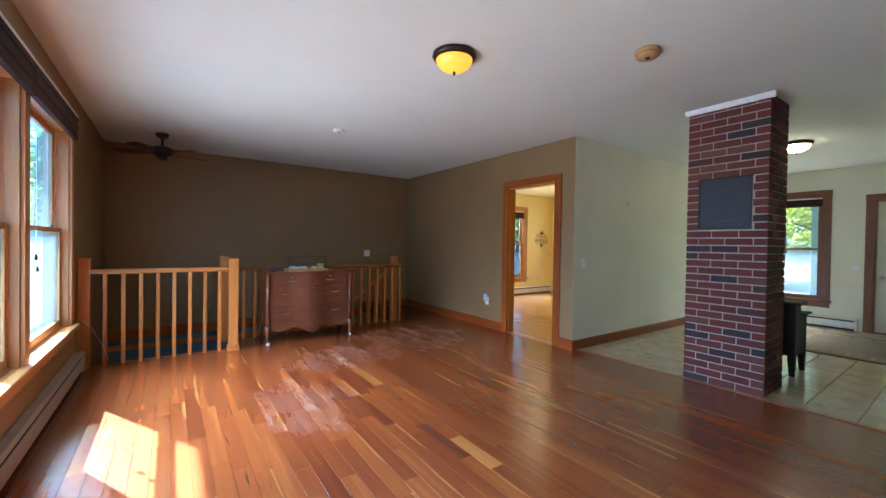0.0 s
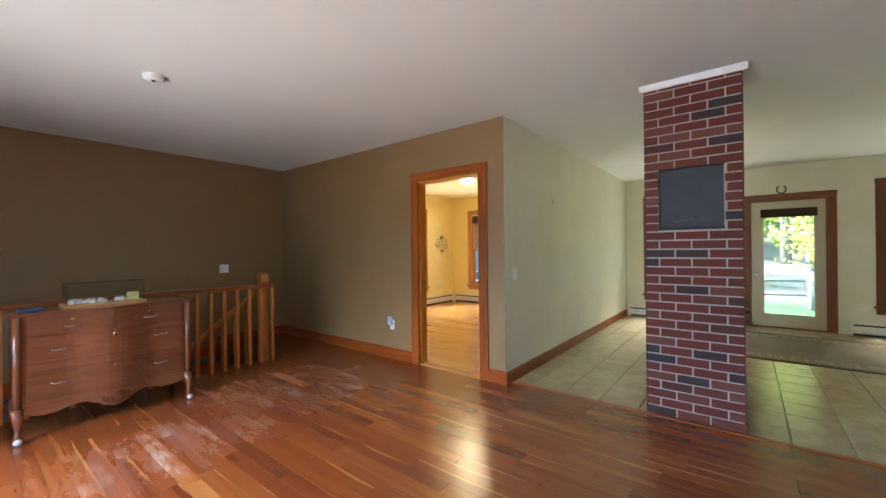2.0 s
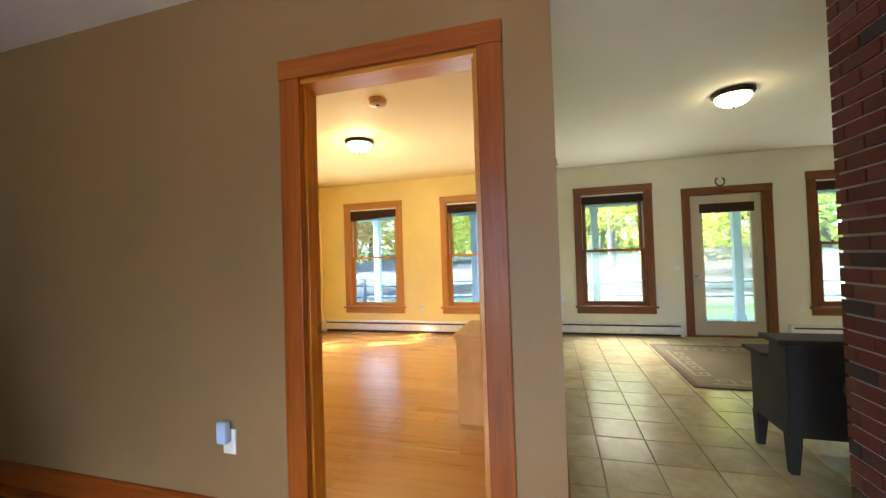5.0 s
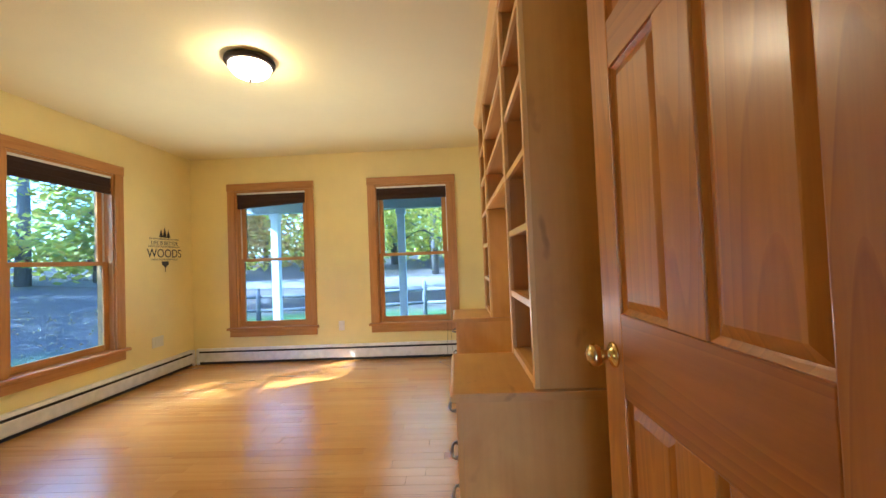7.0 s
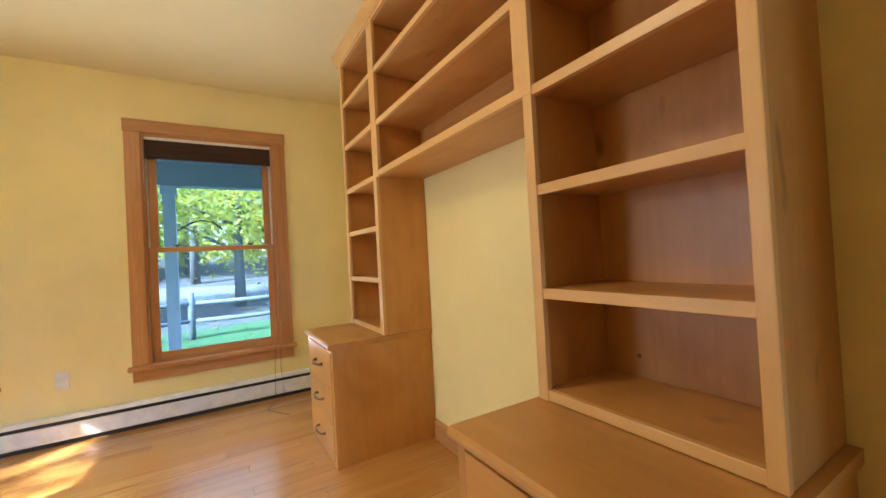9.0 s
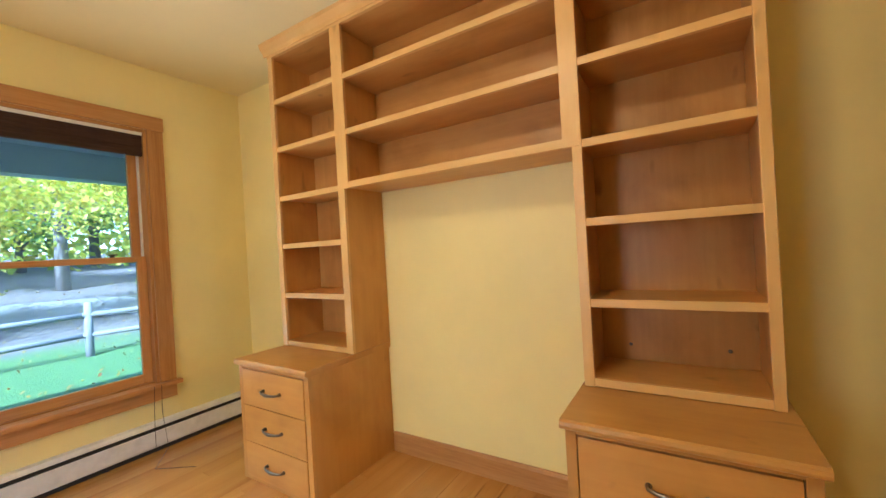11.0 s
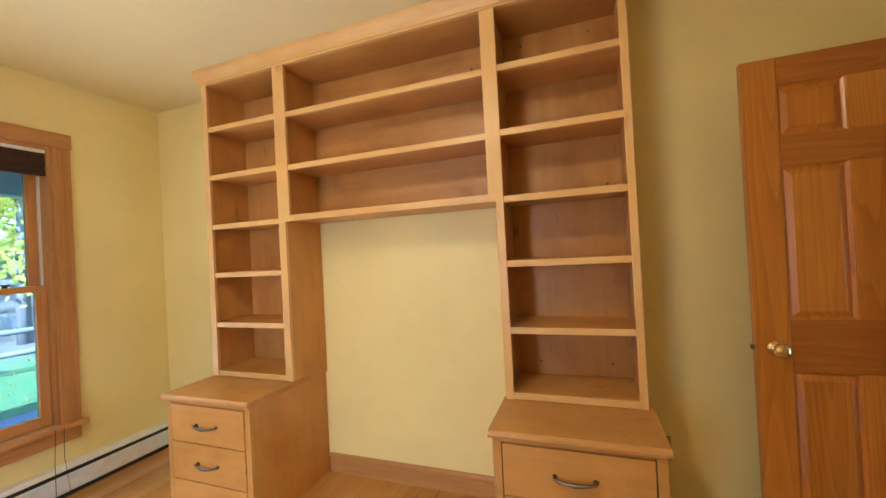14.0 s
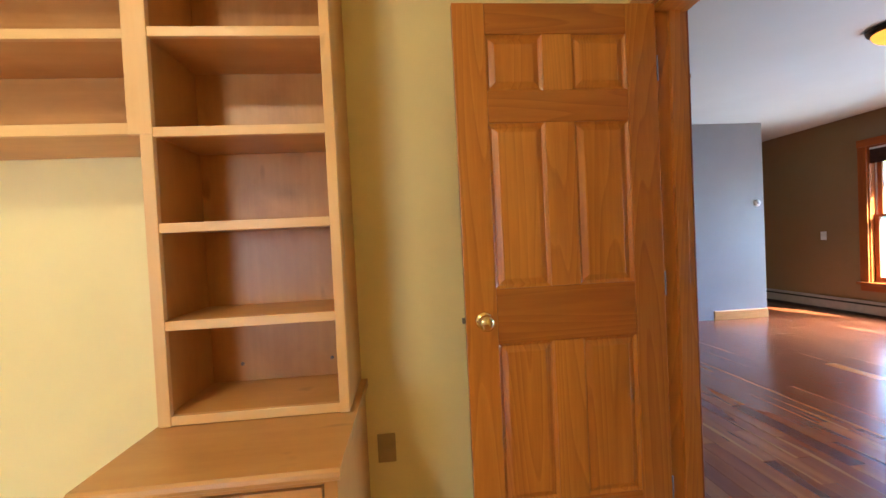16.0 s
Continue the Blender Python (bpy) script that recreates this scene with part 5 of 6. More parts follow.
# lettering on the office wall
M_VINYL = plain("black_vinyl", (0.03, 0.03, 0.03), 0.5)
M_VINYL_G = plain("grey_vinyl", (0.14, 0.12, 0.09), 0.5)
decal = thing("wall_lettering", "black vinyl lettering with three pines on the yellow wall", "wall decal", place=pose(4.112, Y_ON, 1.40))


def letters(text, size, z, mat, name, sx=1.0):
    cu = bpy.data.curves.new(name, "FONT")
    cu.body, cu.size, cu.align_x, cu.extrude = text, size, "CENTER", 0.0008
    tmp = bpy.data.objects.new("tmp", cu)
    scene.collection.objects.link(tmp)
    dg = bpy.context.evaluated_depsgraph_get()
    me = bpy.data.meshes.new_from_object(tmp.evaluated_get(dg))
    bpy.data.objects.remove(tmp)
    me.transform(Matrix.Translation((0, -0.0022, z)) @ pose(0, 0, 0, 90) @ Matrix.Diagonal((sx, 1, 1, 1)))
    me.materials.clear()
    me.materials.append(mat)
    ob = new(name, me)
    ob.parent = decal
    return ob


tagged(letters("LIFE IS BETTER", 0.062, 0.055, M_VINYL_G, "lettering_upper", 1.02), "small grey vinyl letters", kind="stuff")
letters("WOODS", 0.135, -0.085, M_VINYL, "lettering_lower", 0.98)
bm = bmesh.new()
for z, w in ((0.115, 0.22), (0.125, 0.22), (0.04, 0.235), (0.03, 0.235), (-0.105, 0.2), (-0.115, 0.2)):
    bm_box(bm, -w, w, -0.003, -0.001, z, z + 0.004)
part("rule_lines", bm, M_VINYL_G, decal)
for cx, s in ((-0.055, 0.085), (0.0, 0.115), (0.055, 0.085)):
    bm = bmesh.new()
    n = 5
    for i in range(n):
        z0 = 0.14 + s * 0.8 * i / n
        wv_ = 0.028 * (1 - i / n) + 0.006
        f = [bm.verts.new(p) for p in ((cx - wv_, -0.0025, z0), (cx + wv_, -0.0025, z0), (cx, -0.0025, z0 + s * 0.45))]
        bm.faces.new(f)
    bm_box(bm, cx - 0.003, cx + 0.003, -0.003, -0.001, 0.13, 0.145)
    part("pine_tree", bm, M_VINYL, decal)
bm = bmesh.new()
f = [bm.verts.new(p) for p in ((-0.055, -0.0025, -0.13), (0.055, -0.0025, -0.13), (0.05, -0.0025, -0.165), (0.0, -0.0025, -0.20), (-0.05, -0.0025, -0.165))]
bm.faces.new(f)
bm_box(bm, -0.004, 0.004, -0.003, -0.001, -0.25, -0.20)
part("ornament", bm, M_VINYL, decal)
# ---------------------------------------------------------------- outdoors
def terrain_z(x, y):
    d = max(0.0, max(x - 15.0, y - 9.0, -y - 16.0))
    rise = 0.085 * min(d, 40.0)
    return -0.5 + rise + 0.05 * math.sin(x * 0.31 + y * 0.17) * min(1.0, max(0.0, (math.hypot(x, y) - 9) / 6))


M_GROUND, nt, nn, ll, bb = _nodes("yard_ground")
pos = nn.new("ShaderNodeNewGeometry").outputs["Position"]
grass = _ramp(nt, _noise(nt, pos, 6, 6, 0.7), ((0.3, (0.04, 0.10, 0.022)), (0.6, (0.07, 0.155, 0.035)), (0.8, (0.12, 0.20, 0.055))))
litter = _ramp(nt, _noise(nt, pos, 9, 6, 0.75), ((0.3, (0.06, 0.048, 0.04)), (0.5, (0.12, 0.10, 0.088)), (0.7, (0.21, 0.185, 0.165))))
sep = nn.new("ShaderNodeSeparateXYZ")
ll.new(pos, sep.inputs[0])
wob = _noise(nt, pos, 0.35, 4)
ad = nn.new("ShaderNodeMath")
ad.operation = "MULTIPLY_ADD"
ad.inputs[1].default_value = 5.0
ll.new(wob, ad.inputs[0])
north = nn.new("ShaderNodeMath")
north.inputs[1].default_value = 5.0
ll.new(sep.outputs[1], north.inputs[0])
far = nn.new("ShaderNodeMath")
far.operation = "MAXIMUM"
ll.new(sep.outputs[0], far.inputs[0])
ll.new(north.outputs[0], far.inputs[1])
ll.new(far.outputs[0], ad.inputs[2])
edge = nn.new("ShaderNodeMapRange")
edge.inputs[1].default_value, edge.inputs[2].default_value = 14.8, 17.0
ll.new(ad.outputs[0], edge.inputs[0])
ll.new(_mix(nt, edge.outputs[0], grass, litter), bb.inputs["Base Color"])
bb.inputs["Roughness"].default_value = 0.95
_bump(nt, _noise(nt, pos, 30, 5), bb, 0.8, 0.05)
bm = bmesh.new()
ticks = [-1500, -300, -120, -80, -60, -48, -38, -30, -24, -20, -17, -14, -12, -10, -8, -6, -4, -2, 0, 2, 4, 6, 8, 10, 12, 14, 16, 18, 20, 23, 27, 32, 38, 46, 56, 70, 90, 130, 300, 1500]
grid = {}
for i, gx in enumerate(ticks):
    for j, gy in enumerate(ticks):
        inside = -4.8 < gx < 4.9 and -6.2 < gy < 4.2
        grid[i, j] = bm.verts.new((gx, gy, -2.9 if inside else terrain_z(gx, gy)))
for i in range(len(ticks) - 1):
    for j in range(len(ticks) - 1):
        bm.faces.new((grid[i, j], grid[i + 1, j], grid[i + 1, j + 1], grid[i, j + 1])).smooth = True
structure("ground", bm, M_GROUND, "lawn, fallen leaves and woodland floor around the house", "ground")
M_DRIVE = paint("gravel_drive", (0.21, 0.195, 0.18), 0.95, 0.2, 0.7, 60)
bm = bmesh.new()
prev = None
for i in range(30):
    yy = -26 + 2.0 * i
    xc = 20.0 + 2.2 * math.sin(yy * 0.11)
    row = [bm.verts.new((xc + o, yy, terrain_z(xc + o, yy) + 0.03)) for o in (-2.0, 0.0, 2.0)]
    if prev:
        for k in range(2):
            bm.faces.new((prev[k], prev[k + 1], row[k + 1], row[k]))
    prev = row
structure("road", bm, M_DRIVE, "pale gravel drive strewn with leaves", "road")

bm = bmesh.new()
prev = None
for i in range(16):
    yy = -20 + 4.0 * i
    row = [bm.verts.new((xx, yy, terrain_z(xx, yy) + 0.03)) for xx in (-30.0, -24.0, -18.0, -12.0, -6.0)]
    if prev:
        for k in range(4):
            bm.faces.new((prev[k], prev[k + 1], row[k + 1], row[k]))
    prev = row
structure("pavement", bm, M_DRIVE, "pale gravel yard on the west side", "pavement")

# porch
M_DECK = wood("grey_deck", (0.16, 0.17, 0.19), (0.24, 0.25, 0.27), (0.32, 0.33, 0.35), "y", 0.7)
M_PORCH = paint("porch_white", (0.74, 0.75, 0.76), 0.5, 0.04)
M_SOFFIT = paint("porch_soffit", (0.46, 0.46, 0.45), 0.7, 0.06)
deck = thing("porch_deck", "grey painted plank porch deck", "deck")
for i in range(16):
    x = X_HE + 0.17 + 0.1425 * i
    part("deck_board", box(x, x + 0.136, -6.2, 4.6, -0.16, -0.125, 0.003), M_DECK, deck)
part("deck_skirt", box(X_HE + 0.17, X_HE + 2.44, -6.2, 4.6, -0.55, -0.161), M_DECK, deck)
roof = thing("porch_roof", "grey porch ceiling with a white beam", "porch roof")
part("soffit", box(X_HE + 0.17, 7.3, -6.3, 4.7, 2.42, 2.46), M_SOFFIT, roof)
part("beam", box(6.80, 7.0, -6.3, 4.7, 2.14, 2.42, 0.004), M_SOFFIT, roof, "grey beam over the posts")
for y in (4.03, 1.69, -0.80, -3.25, -5.7):
    p = thing("porch_post", "white square porch post", "post", "porch posts", pose(6.9, y, -0.125))
    part("shaft", box(-0.065, 0.065, -0.065, 0.065, 0.0, 2.264, 0.006), M_PORCH, p)
    part("base_trim", box(-0.085, 0.085, -0.085, 0.085, 0.0, 0.14, 0.006), M_PORCH, p)
    part("capital", box(-0.085, 0.085, -0.085, 0.085, 2.16, 2.262, 0.006), M_PORCH, p)
hookp = single("plant_hook", tube([(7.0, 1.68, 1.55), (7.02, 1.50, 1.68), (7.03, 1.36, 1.73), (7.03, 1.22, 1.70), (7.03, 1.12, 1.60)], 0.008, 8), M_IRON, "curved black plant hook on the porch post", "hook")

# split rail fence
M_FENCE = wood("weathered_fence", (0.10, 0.093, 0.087), (0.17, 0.16, 0.15), (0.25, 0.24, 0.225), "y", 0.9)
fence = thing("rail_fence", "weathered grey split-rail fence on the lawn", "fence")
posts = [(11.3 + 0.25 * math.sin(k), -3.2 + 2.45 * k) for k in range(-3, 6)]
for x, y in posts:
    g = terrain_z(x, y)
    part("fence_post", tube([(x, y, g - 0.1), (x + 0.01, y, g + 0.6), (x, y, g + 1.06)], [0.075, 0.07, 0.062], 8), M_FENCE, fence)
for (xa, ya), (xb, yb_) in zip(posts, posts[1:]):
    for hgt in (0.42, 0.82):
        ga, gb = terrain_z(xa, ya) + hgt, terrain_z(xb, yb_) + hgt
        part("fence_rail", tube([(xa, ya - 0.1, ga), ((xa + xb) / 2, (ya + yb_) / 2, (ga + gb) / 2 - 0.02), (xb, yb_ + 0.1, gb)], [0.045, 0.055, 0.045], 7), M_FENCE, fence)


# trees
def leaf_material(name, tones):
    m, nt, nn, ll, bb = _nodes(name)
    rnd = nn.new("ShaderNodeNewGeometry").outputs["Random Per Island"]
    ll.new(_ramp(nt, rnd, tuple((i / (len(tones) - 1), c) for i, c in enumerate(tones))), bb.inputs["Base Color"])
    bb.inputs["Roughness"].default_value = 0.6
    tr = nn.new("ShaderNodeBsdfTranslucent")
    ll.new(_ramp(nt, rnd, tuple((i / (len(tones) - 1), tuple(min(1, x * 1.8) for x in c)) for i, c in enumerate(tones))), tr.inputs[0])
    mx = nn.new("ShaderNodeMixShader")
    mx.inputs[0].default_value = 0.58
    ll.new(bb.outputs[0], mx.inputs[1])
    ll.new(tr.outputs[0], mx.inputs[2])
    ll.new(mx.outputs[0], nn["Material Output"].inputs[0])
    return m


LEAVES = (leaf_material("leaves_yellow_green", ((0.26, 0.33, 0.06), (0.44, 0.45, 0.07), (0.58, 0.50, 0.09), (0.50, 0.36, 0.07), (0.32, 0.39, 0.07))),
          leaf_material("leaves_green", ((0.09, 0.17, 0.04), (0.15, 0.24, 0.06), (0.24, 0.30, 0.07), (0.12, 0.19, 0.05))),
          leaf_material("leaves_orange", ((0.30, 0.15, 0.03), (0.40, 0.24, 0.04), (0.22, 0.20, 0.04), (0.34, 0.12, 0.03))))
M_BARK = wood("bark", (0.11, 0.095, 0.085), (0.18, 0.16, 0.145), (0.27, 0.245, 0.22), "z", 0.95, 0.5)
TREE_LABELS = ("tree with yellow-green autumn leaves", "tree with green leaves turning", "tree with orange autumn leaves")


def tree(x, y, h, r, kind, seed, leaves=1500, leaf=0.16, low=0.3):
    rng = random.Random(seed)
    g = terrain_z(x, y)
    t = thing("tree", TREE_LABELS[kind] + " at the wood's edge", "tree", "trees round the house", pose(x, y, g - 0.05))
    bm = tube([(0, 0, 0), (0.05 * h * 0.1, 0, h * 0.3), (rng.uniform(-0.2, 0.2), rng.uniform(-0.2, 0.2), h * 0.6), (rng.uniform(-0.3, 0.3), 0, h * 0.95)], [h * 0.022, h * 0.017, h * 0.011, 0.02], 9)
    tips = []
    for i in range(9):
        a = rng.uniform(0, 2 * math.pi)
        z0 = h * rng.uniform(low, 0.75)
        L = r * rng.uniform(0.6, 1.0)
        end = Vector((math.cos(a) * L, math.sin(a) * L, z0 + L * rng.uniform(0.15, 0.7)))
        mid = Vector((math.cos(a) * L * 0.5, math.sin(a) * L * 0.5, z0 + L * 0.25))
        b2 = tube([(0, 0, z0), mid, end], [h * 0.008, h * 0.005, 0.012], 6)
        me = bpy.data.meshes.new("tmp")
        b2.to_mesh(me)
        b2.free()
        bm.from_mesh(me)
        bpy.data.meshes.remove(me)
        tips += [end, mid, (end + mid) / 2]
    part("trunk", bm, M_BARK, t)
    tips += [Vector((rng.gauss(0, r * 0.3), rng.gauss(0, r * 0.3), h * rng.uniform(low + 0.1, 0.98))) for _ in range(14)]
    vs, fs = [], []
    for i in range(leaves):
        c = rng.choice(tips) + Vector((rng.gauss(0, r * 0.2), rng.gauss(0, r * 0.2), rng.gauss(0, r * 0.16)))
        s = leaf * rng.uniform(0.6, 1.3)
        u = Vector((rng.gauss(0, 1), rng.gauss(0, 1), rng.gauss(0, 0.6))).normalized()
        w = u.orthogonal().normalized() * s * 0.55
        u = u * s
        k = len(vs)
        vs += [c - u, c + w, c + u, c - w]
        fs.append((k, k + 1, k + 2, k + 3))
    me = bpy.data.meshes.new("crown")
    me.from_pydata([tuple(v) for v in vs], [], fs)
    me.materials.append(LEAVES[kind])
    ob = new("crown", me)
    ob.parent = t
    return t


rng = random.Random(21)
# The tree at (-1.6, 12.6) is added out of view to dapple the office sun.
for k, (x, y, h, r, kd) in enumerate(((15.5, -3.6, 7.5, 2.6, 0), (17.0, 0.4, 9.0, 3.0, 0), (16.0, 5.2, 8.0, 2.6, 0), (19.0, -8.0, 9.5, 3.2, 0), (14.0, 9.5, 9.0, 3.0, 2), (24.0, 2.0, 11.0, 3.2, 1), (24.5, -3.5, 12.0, 3.4, 0), (25.0, 8.5, 12.0, 3.4, 2), (-1.6, 12.6, 11.5, 3.2, 1), (6.0, 15.5, 9.0, 3.0, 0), (2.0, 17.0, 10.0, 3.2, 2), (10.5, 17.0, 10.0, 3.2, 1))):
    tree(x, y, h, r, kd, 100 + k, 9000, 0.088, 0.16)
for k in range(26):
    a = -0.62 + 2.5 * k / 25
    d = rng.uniform(28, 40)
    tree(d * math.cos(a), d * math.sin(a), rng.uniform(11, 17), rng.uniform(3.0, 4.4), rng.choice((0, 0, 1, 1, 2)), 300 + k, 3200, 0.22, 0.05)
for k in range(7):
    a = math.pi - 0.35 + 1.0 * k / 6
    d = rng.uniform(55, 70)
    tree(d * math.cos(a) - 2, d * math.sin(a), rng.uniform(9, 13), rng.uniform(3.0, 4.2), rng.choice((0, 1, 1, 2)), 500 + k, 900, 0.4, 0.05)
vs, fs = [], []
rng = random.Random(77)
for k in range(18000):
    a = rng.uniform(-1.3, 2.6)
    d = rng.uniform(34, 52)
    x, y = d * math.cos(a), d * math.sin(a)
    c = Vector((x, y, terrain_z(x, y) + abs(rng.gauss(0, 3.2))))
    s = rng.uniform(0.2, 0.5)
    u = Vector((rng.gauss(0, 1), rng.gauss(0, 1), rng.gauss(0, 0.7))).normalized()
    w = u.orthogonal().normalized() * s * 0.6
    q = len(vs)
    vs += [tuple(c - u * s), tuple(c + w), tuple(c + u * s), tuple(c - w)]
    fs.append((q, q + 1, q + 2, q + 3))
me = bpy.data.meshes.new("far_undergrowth")
me.from_pydata(vs, [], fs)
me.materials.append(LEAVES[0])
tagged(new("far_undergrowth", me), "dense green undergrowth of the far wood", "undergrowth", "", "stuff")
vs, fs = [], []
for k in range(5000):
    x, y = rng.uniform(8, 26), rng.uniform(-12, 14)
    if rng.random() < 0.35:
        x, y = rng.uniform(-3, 12), rng.uniform(5, 20)
    if 4.6 < x < 7.4 and y < 4.7:
        continue
    c = Vector((x, y, terrain_z(x, y) + 0.04))
    s = rng.uniform(0.015, 0.04)
    an = rng.uniform(0, 6.28)
    u = Vector((math.cos(an) * s, math.sin(an) * s, rng.uniform(-0.02, 0.03)))
    w = Vector((-math.sin(an) * s * 0.6, math.cos(an) * s * 0.6, rng.uniform(-0.02, 0.03)))
    q = len(vs)
    vs += [tuple(c - u), tuple(c + w), tuple(c + u), tuple(c - w)]
    fs.append((q, q + 1, q + 2, q + 3))
me = bpy.data.meshes.new("fallen_leaves")
me.from_pydata(vs, [], fs)
me.materials.append(LEAVES[2])
tagged(new("fallen_leaves", me), "fallen orange and yellow leaves on the lawn", "leaves", "", "stuff")
# ---------------------------------------------------------------- floor boards, tiles, bricks
PW = 0.0905
RED_STOPS = ((0.0, (0.085, 0.018, 0.0065)), (0.14, (0.15, 0.035, 0.0105)), (0.5, (0.21, 0.053, 0.0140)), (0.85, (0.265, 0.076, 0.0185)), (1.0, (0.33, 0.110, 0.028)))
GOLD_STOPS = ((0.0, (0.34, 0.142, 0.028)), (0.3, (0.45, 0.208, 0.048)), (0.75, (0.52, 0.258, 0.066)), (1.0, (0.56, 0.30, 0.088)))
SAP = (0.42, 0.19, 0.055)
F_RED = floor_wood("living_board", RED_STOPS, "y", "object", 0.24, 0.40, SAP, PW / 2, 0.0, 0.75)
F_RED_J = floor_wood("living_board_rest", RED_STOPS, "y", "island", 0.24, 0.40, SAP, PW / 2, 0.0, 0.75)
F_PALE = floor_wood("sapwood_board", ((0.0, (0.27, 0.10, 0.027)), (0.35, (0.40, 0.165, 0.042)), (1.0, (0.47, 0.21, 0.055))), "y", "object", 0.27, 0.15)
F_GOLD = floor_wood("office_board", GOLD_STOPS, "y", "object", 0.24, 0.0, None, 0.04, 0.6, 0.6)
F_GOLD_J = floor_wood("office_board_rest", GOLD_STOPS, "y", "island", 0.24, 0.0, None, 0.04, 0.6, 0.6)
PIECES = {}


def slab_mesh(key, lx, ly, lz, mat, chamfer=0.0012):
    """One board, tile or brick with chamfered upper edges, its origin in the middle of its top."""
    if key in PIECES:
        return PIECES[key]
    bm = bmesh.new()
    c = chamfer
    lo = [bm.verts.new((sx * lx / 2, sy * ly / 2, -lz)) for sx, sy in ((-1, -1), (1, -1), (1, 1), (-1, 1))]
    mi = [bm.verts.new((sx * lx / 2, sy * ly / 2, -c)) for sx, sy in ((-1, -1), (1, -1), (1, 1), (-1, 1))]
    hi = [bm.verts.new((sx * (lx / 2 - c), sy * (ly / 2 - c), 0)) for sx, sy in ((-1, -1), (1, -1), (1, 1), (-1, 1))]
    for a, b in ((lo, mi), (mi, hi)):
        for i in range(4):
            bm.faces.new((a[i], a[(i + 1) % 4], b[(i + 1) % 4], b[i]))
    bm.faces.new(hi)
    bm.faces.new(list(reversed(lo)))
    PIECES[key] = mesh_of(key[0], bm, mat)
    return PIECES[key]


class Joined:
    """Pieces too many to pick apart, gathered in one mesh."""
    def __init__(self):
        self.v, self.f = [], []

    def add(self, cx, cy, cz, lx, ly, lz, c=0.0012):
        k = len(self.v)
        for z, d in ((-lz, 0), (-c, 0), (0, c)):
            for sx, sy in ((-1, -1), (1, -1), (1, 1), (-1, 1)):
                self.v.append((cx + sx * (lx / 2 - d), cy + sy * (ly / 2 - d), cz + z))
        for a in (0, 4):
            for i in range(4):
                self.f.append((k + a + i, k + a + (i + 1) % 4, k + a + 4 + (i + 1) % 4, k + a + 4 + i))
        self.f.append((k + 8, k + 9, k + 10, k + 11))

    def done(self, name, mat, parent, label):
        me = bpy.data.meshes.new(name)
        me.from_pydata(self.v, [], self.f)
        me.materials.append(mat)
        ob = new(name, me)
        ob.parent = parent
        return tagged(ob, label, "", "", "stuff")


rng = random.Random(5)
rest = Joined()
SAP_CUTS = (-1.27, -0.88, 0.22, 0.64)
PALE = {(-2.42, 0.3), (-2.42, -1.1), (-1.15, 1.75)}
nrow = int((0.10 - X_W) / PW)
count = 0
for r in range(nrow):
    x = X_W + PW * (r + 0.5)
    y_end = 2.16 if x < -3.25 else 2.69 if x < -0.98 else Y_N
    if x > 0.0:
        y_end = 0.0
    y = Y_S - rng.choice((0.0, 0.2, 0.4, 0.6, 0.8))
    while y < y_end - 0.02:
        L = rng.choice((0.5, 0.6, 0.7, 0.8, 0.9, 1.0, 1.2))
        for stop in SAP_CUTS:
            if abs(x + 2.42) < PW / 2 and y < stop - 0.02 < y + L:
                L = stop - y
                break
        a, b = max(y, Y_S), min(y + L, y_end)
        y += L
        if b - a < 0.03:
            continue
        cy = (a + b) / 2
        near = -3.95 < x < -0.55 and cy > -1.9
        pale = any(abs(x - px) < PW / 2 and a <= py <= b for px, py in PALE)
        if near or pale:
            ln = round(b - a, 3)
            ob = new("floor_board", slab_mesh(("pale_board" if pale else "floor_board", ln), PW - 0.0012, ln - 0.0015, 0.018, F_PALE if pale else F_RED, 0.0005))
            ob.location = (x, cy, rng.uniform(-0.0006, 0.0006))
            ob.parent = FLOOR_LIVING
            count += 1
        else:
            rest.add(x, cy, 0.0, PW - 0.0012, b - a - 0.0015, 0.018)
rest.done("floor_boards", F_RED_J, FLOOR_LIVING, "reddish hardwood boards")

rng = random.Random(6)
rest = Joined()
OW = 0.0833
for r in range(int((X_OE - 0.13) / OW)):
    x = 0.13 + OW * (r + 0.5)
    y = Y_OS - rng.choice((0.0, 0.3, 0.5, 0.7))
    while y < Y_ON - 0.02:
        L = rng.choice((0.8, 1.0, 1.2, 1.5, 1.8))
        a, b = max(y, Y_OS), min(y + L, Y_ON)
        y += L
        if b - a < 0.03:
            continue
        if x > 0.9:
            ln = round(b - a, 3)
            ob = new("floor_board", slab_mesh(("office_board", ln), OW - 0.0006, ln - 0.0008, 0.012, F_GOLD, 0.0006))
            ob.location = (x, (a + b) / 2, rng.uniform(-0.0002, 0.0002))
            ob.parent = FLOOR_OFFICE
        else:
            rest.add(x, (a + b) / 2, 0.0, OW - 0.0006, b - a - 0.0008, 0.012, 0.0006)
rest.done("office_boards", F_GOLD_J, FLOOR_OFFICE, "light maple boards")

M_TILE, nt, nn, ll, bb = _nodes("beige_tile")
oi = nn.new("ShaderNodeObjectInfo").outputs["Random"]
gp = nn.new("ShaderNodeNewGeometry").outputs["Position"]
c = _ramp(nt, _noise(nt, gp, 7, 6, 0.65, 0.6), ((0.3, (0.37, 0.295, 0.165)), (0.55, (0.47, 0.39, 0.23)), (0.75, (0.54, 0.465, 0.30))))
hs_ = nn.new("ShaderNodeHueSaturation")
mr = nn.new("ShaderNodeMapRange")
mr.inputs[3].default_value, mr.inputs[4].default_value = 0.9, 1.08
ll.new(oi, mr.inputs[0])
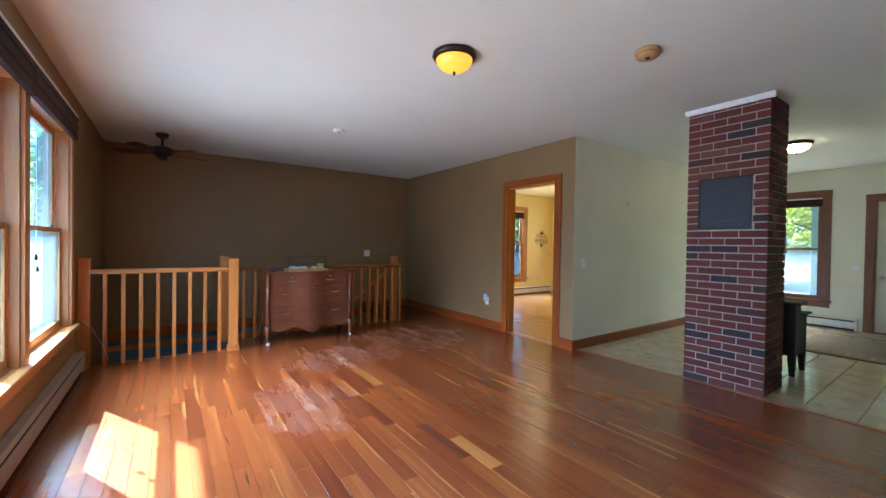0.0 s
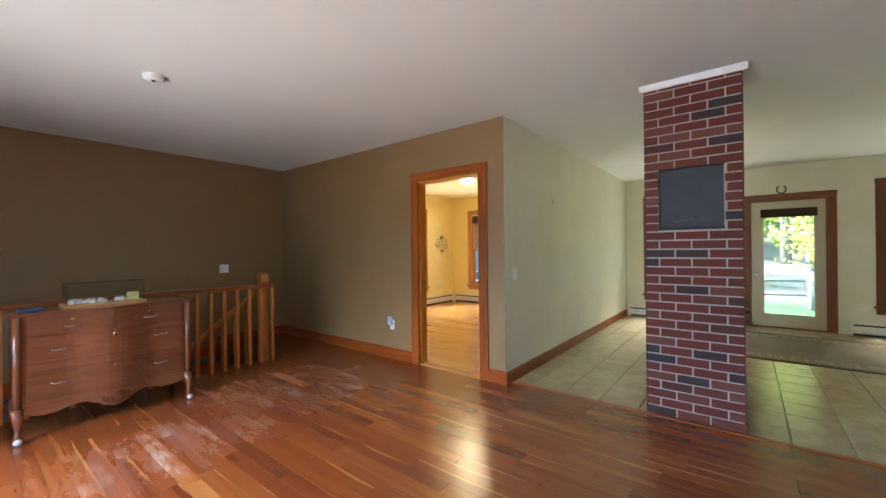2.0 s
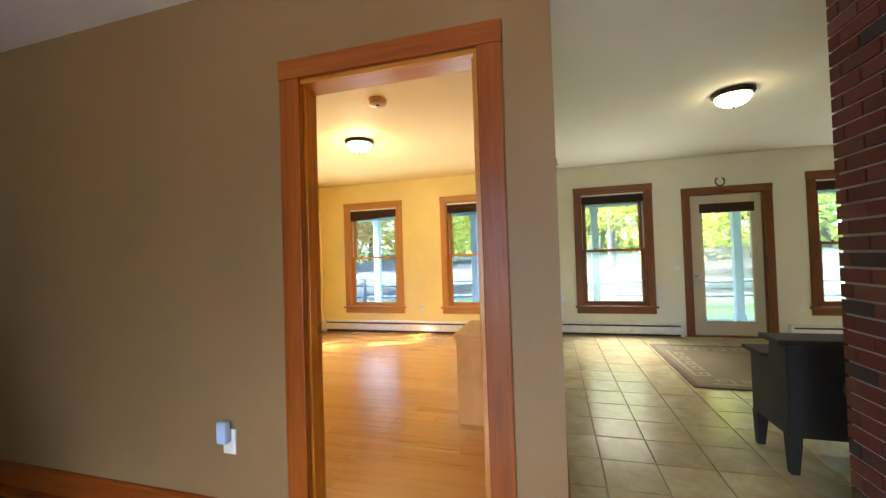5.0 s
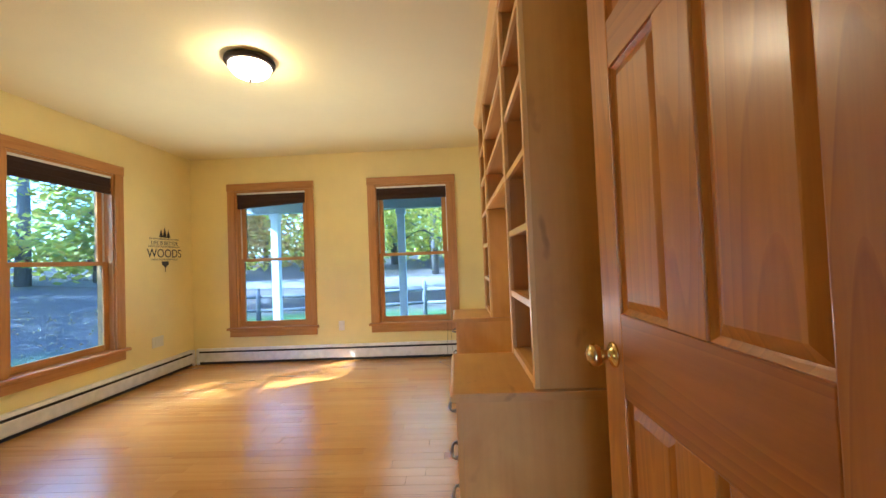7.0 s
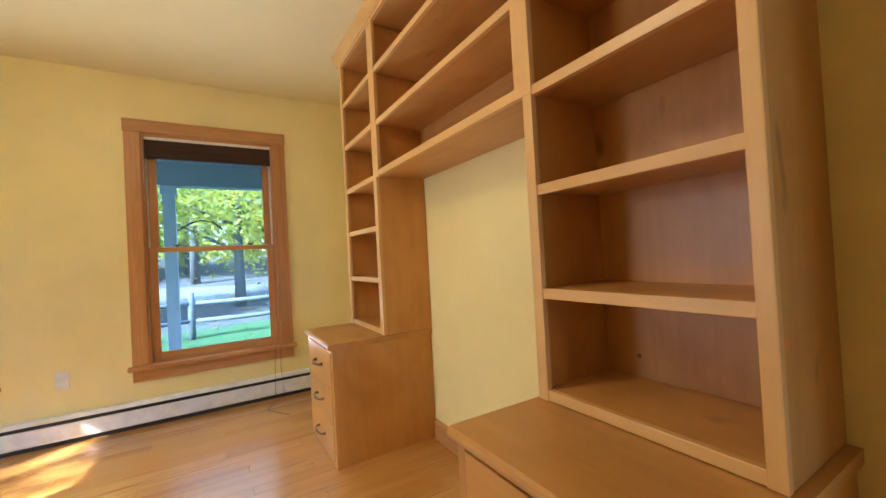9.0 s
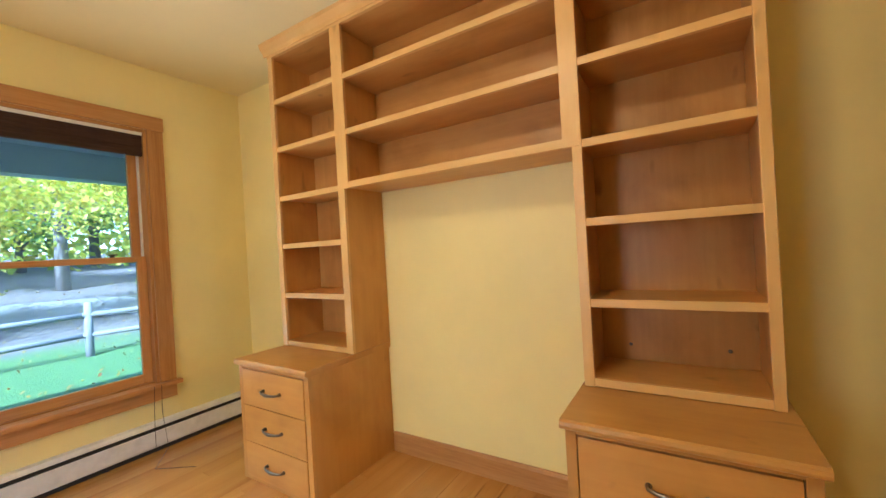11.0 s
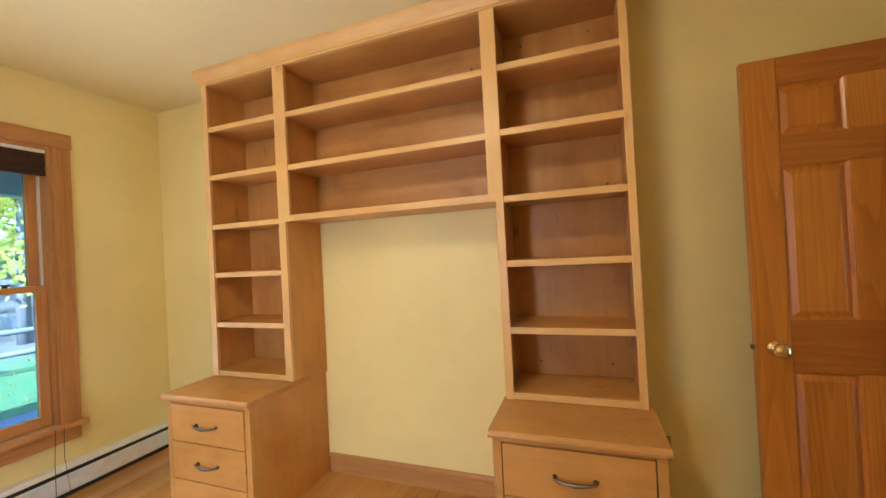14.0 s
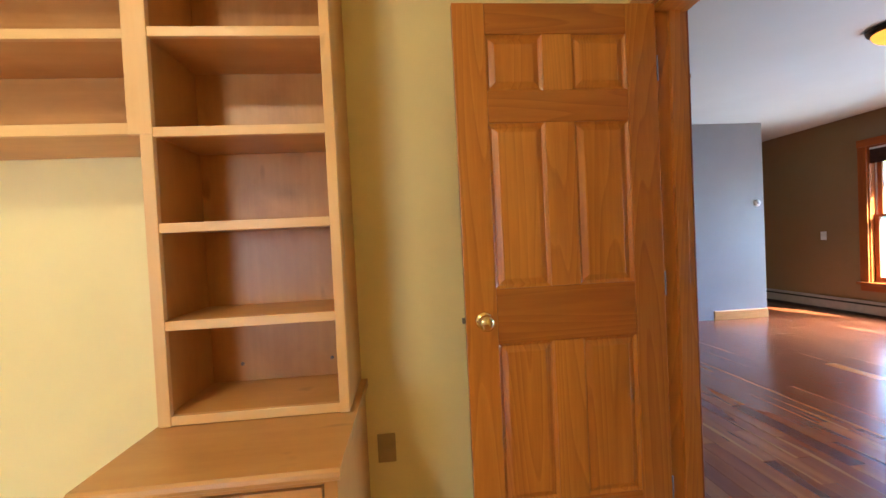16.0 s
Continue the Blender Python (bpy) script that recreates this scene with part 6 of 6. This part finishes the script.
ll.new(mr.outputs[0], hs_.inputs["Value"])
ll.new(c, hs_.inputs["Color"])
ll.new(hs_.outputs[0], bb.inputs["Base Color"])
bb.inputs["Roughness"].default_value = 0.22
_bump(nt, _noise(nt, gp, 18, 4), bb, 0.12, 0.004)
rng = random.Random(8)
rest = Joined()
T = 0.302
for i in range(16):
    for j in range(20):
        x0, x1 = 0.10 + T * i, min(0.10 + T * (i + 1), X_HE)
        y1, y0 = 0.0 if j == 0 else -0.203 - T * (j - 1), max(-0.203 - T * j, Y_S)
        if x1 - x0 < 0.03 or y1 - y0 < 0.03:
            continue
        lx, ly = round(x1 - x0 - 0.006, 4), round(y1 - y0 - 0.006, 4)
        cx, cy = (x0 + x1) / 2, (y0 + y1) / 2
        if cy > -4.3:
            ob = new("floor_tile", slab_mesh(("tile", lx, ly), lx, ly, 0.011, M_TILE, 0.003))
            ob.location = (cx, cy, 0.002 + rng.uniform(-0.0005, 0.0005))
            ob.parent = FLOOR_TILE
        else:
            rest.add(cx, cy, 0.002, lx, ly, 0.011, 0.003)
rest.done("floor_tiles", M_TILE, FLOOR_TILE, "beige floor tiles")
structure("trim_floor_edge", box(0.078, 0.122, Y_S, 0.0, -0.01, 0.006, 0.003), W_TRIM["y"], "wooden strip between boards and tile", "trim")

M_BRICK, nt, nn, ll, bb = _nodes("brick_clay")
oi = nn.new("ShaderNodeObjectInfo").outputs["Random"]
tone = _ramp(nt, oi, ((0.0, (0.045, 0.032, 0.034)), (0.10, (0.06, 0.035, 0.034)), (0.14, (0.125, 0.028, 0.018)), (0.45, (0.18, 0.036, 0.022)), (0.75, (0.145, 0.033, 0.021)), (1.0, (0.20, 0.066, 0.042))))
gp = nn.new("ShaderNodeNewGeometry").outputs["Position"]
sp = _noise(nt, gp, 55, 5, 0.7)
ll.new(_mix(nt, 0.45, tone, _mix(nt, 1.0, tone, _ramp(nt, sp, ((0.3, (0.35, 0.33, 0.33)), (0.7, (1.0, 1.0, 1.0)))), "MULTIPLY")), bb.inputs["Base Color"])
bb.inputs["Roughness"].default_value = 0.8
_bump(nt, sp, bb, 0.5, 0.004)
rng = random.Random(12)
COURSES = 38
CHT = H / COURSES
G = 0.011


def brick(x0, x1, y0, y1, k):
    z0 = CHT * k
    lx, ly = round(x1 - x0, 4), round(y1 - y0, 4)
    key = ("brick", lx, ly)
    if key not in PIECES:
        PIECES[key] = mesh_of("brick", box(-lx / 2, lx / 2, -ly / 2, ly / 2, -(CHT - G) / 2, (CHT - G) / 2), M_BRICK)
    ob = new("brick", PIECES[key])
    ob.location = ((x0 + x1) / 2, (y0 + y1) / 2, z0 + CHT / 2)
    ob.parent = chim
    return ob


def run(a0, a1, lengths):
    out, a = [], a0
    for L in lengths:
        b = min(a + L, a1)
        if b - a > 0.03:
            out.append((a, b))
        a = b + G
    return out


FX0, FX1, FY0, FY1 = CH
BL = (FY1 - FY0 - 2 * G) / 3
HD = (BL - G) / 2
for k in range(COURSES):
    zc = CHT * (k + 0.5)
    hole = PANEL[2] < zc < PANEL[3]
    if k % 2 == 0:
        for a, b in run(FY0, FY1, (BL, BL, BL)):
            if hole:
                if a < PANEL[0]:
                    b = min(b, PANEL[0] - 0.004)
                if b > PANEL[1]:
                    a = max(a, PANEL[1] + 0.004)
                if b - a < 0.02 or (a > PANEL[0] - 0.01 and b < PANEL[1] + 0.01):
                    continue
            brick(FX0, FX0 + HD, a, b, k)
        for a, b in run(FX0 + HD + G, FX1, (BL, BL)):
            brick(a, b, FY1 - HD, FY1, k)
            brick(a, b, FY0, FY0 + HD, k)
    else:
        for a, b in run(FY0 + HD + G, FY1 - HD - G, (BL, BL)):
            if not hole:
                brick(FX0, FX0 + HD, a, b, k)
        for a, b in run(FX0, FX1, (BL, BL, 0.07)):
            brick(a, b, FY1 - HD, FY1, k)
            brick(a, b, FY0, FY0 + HD, k)
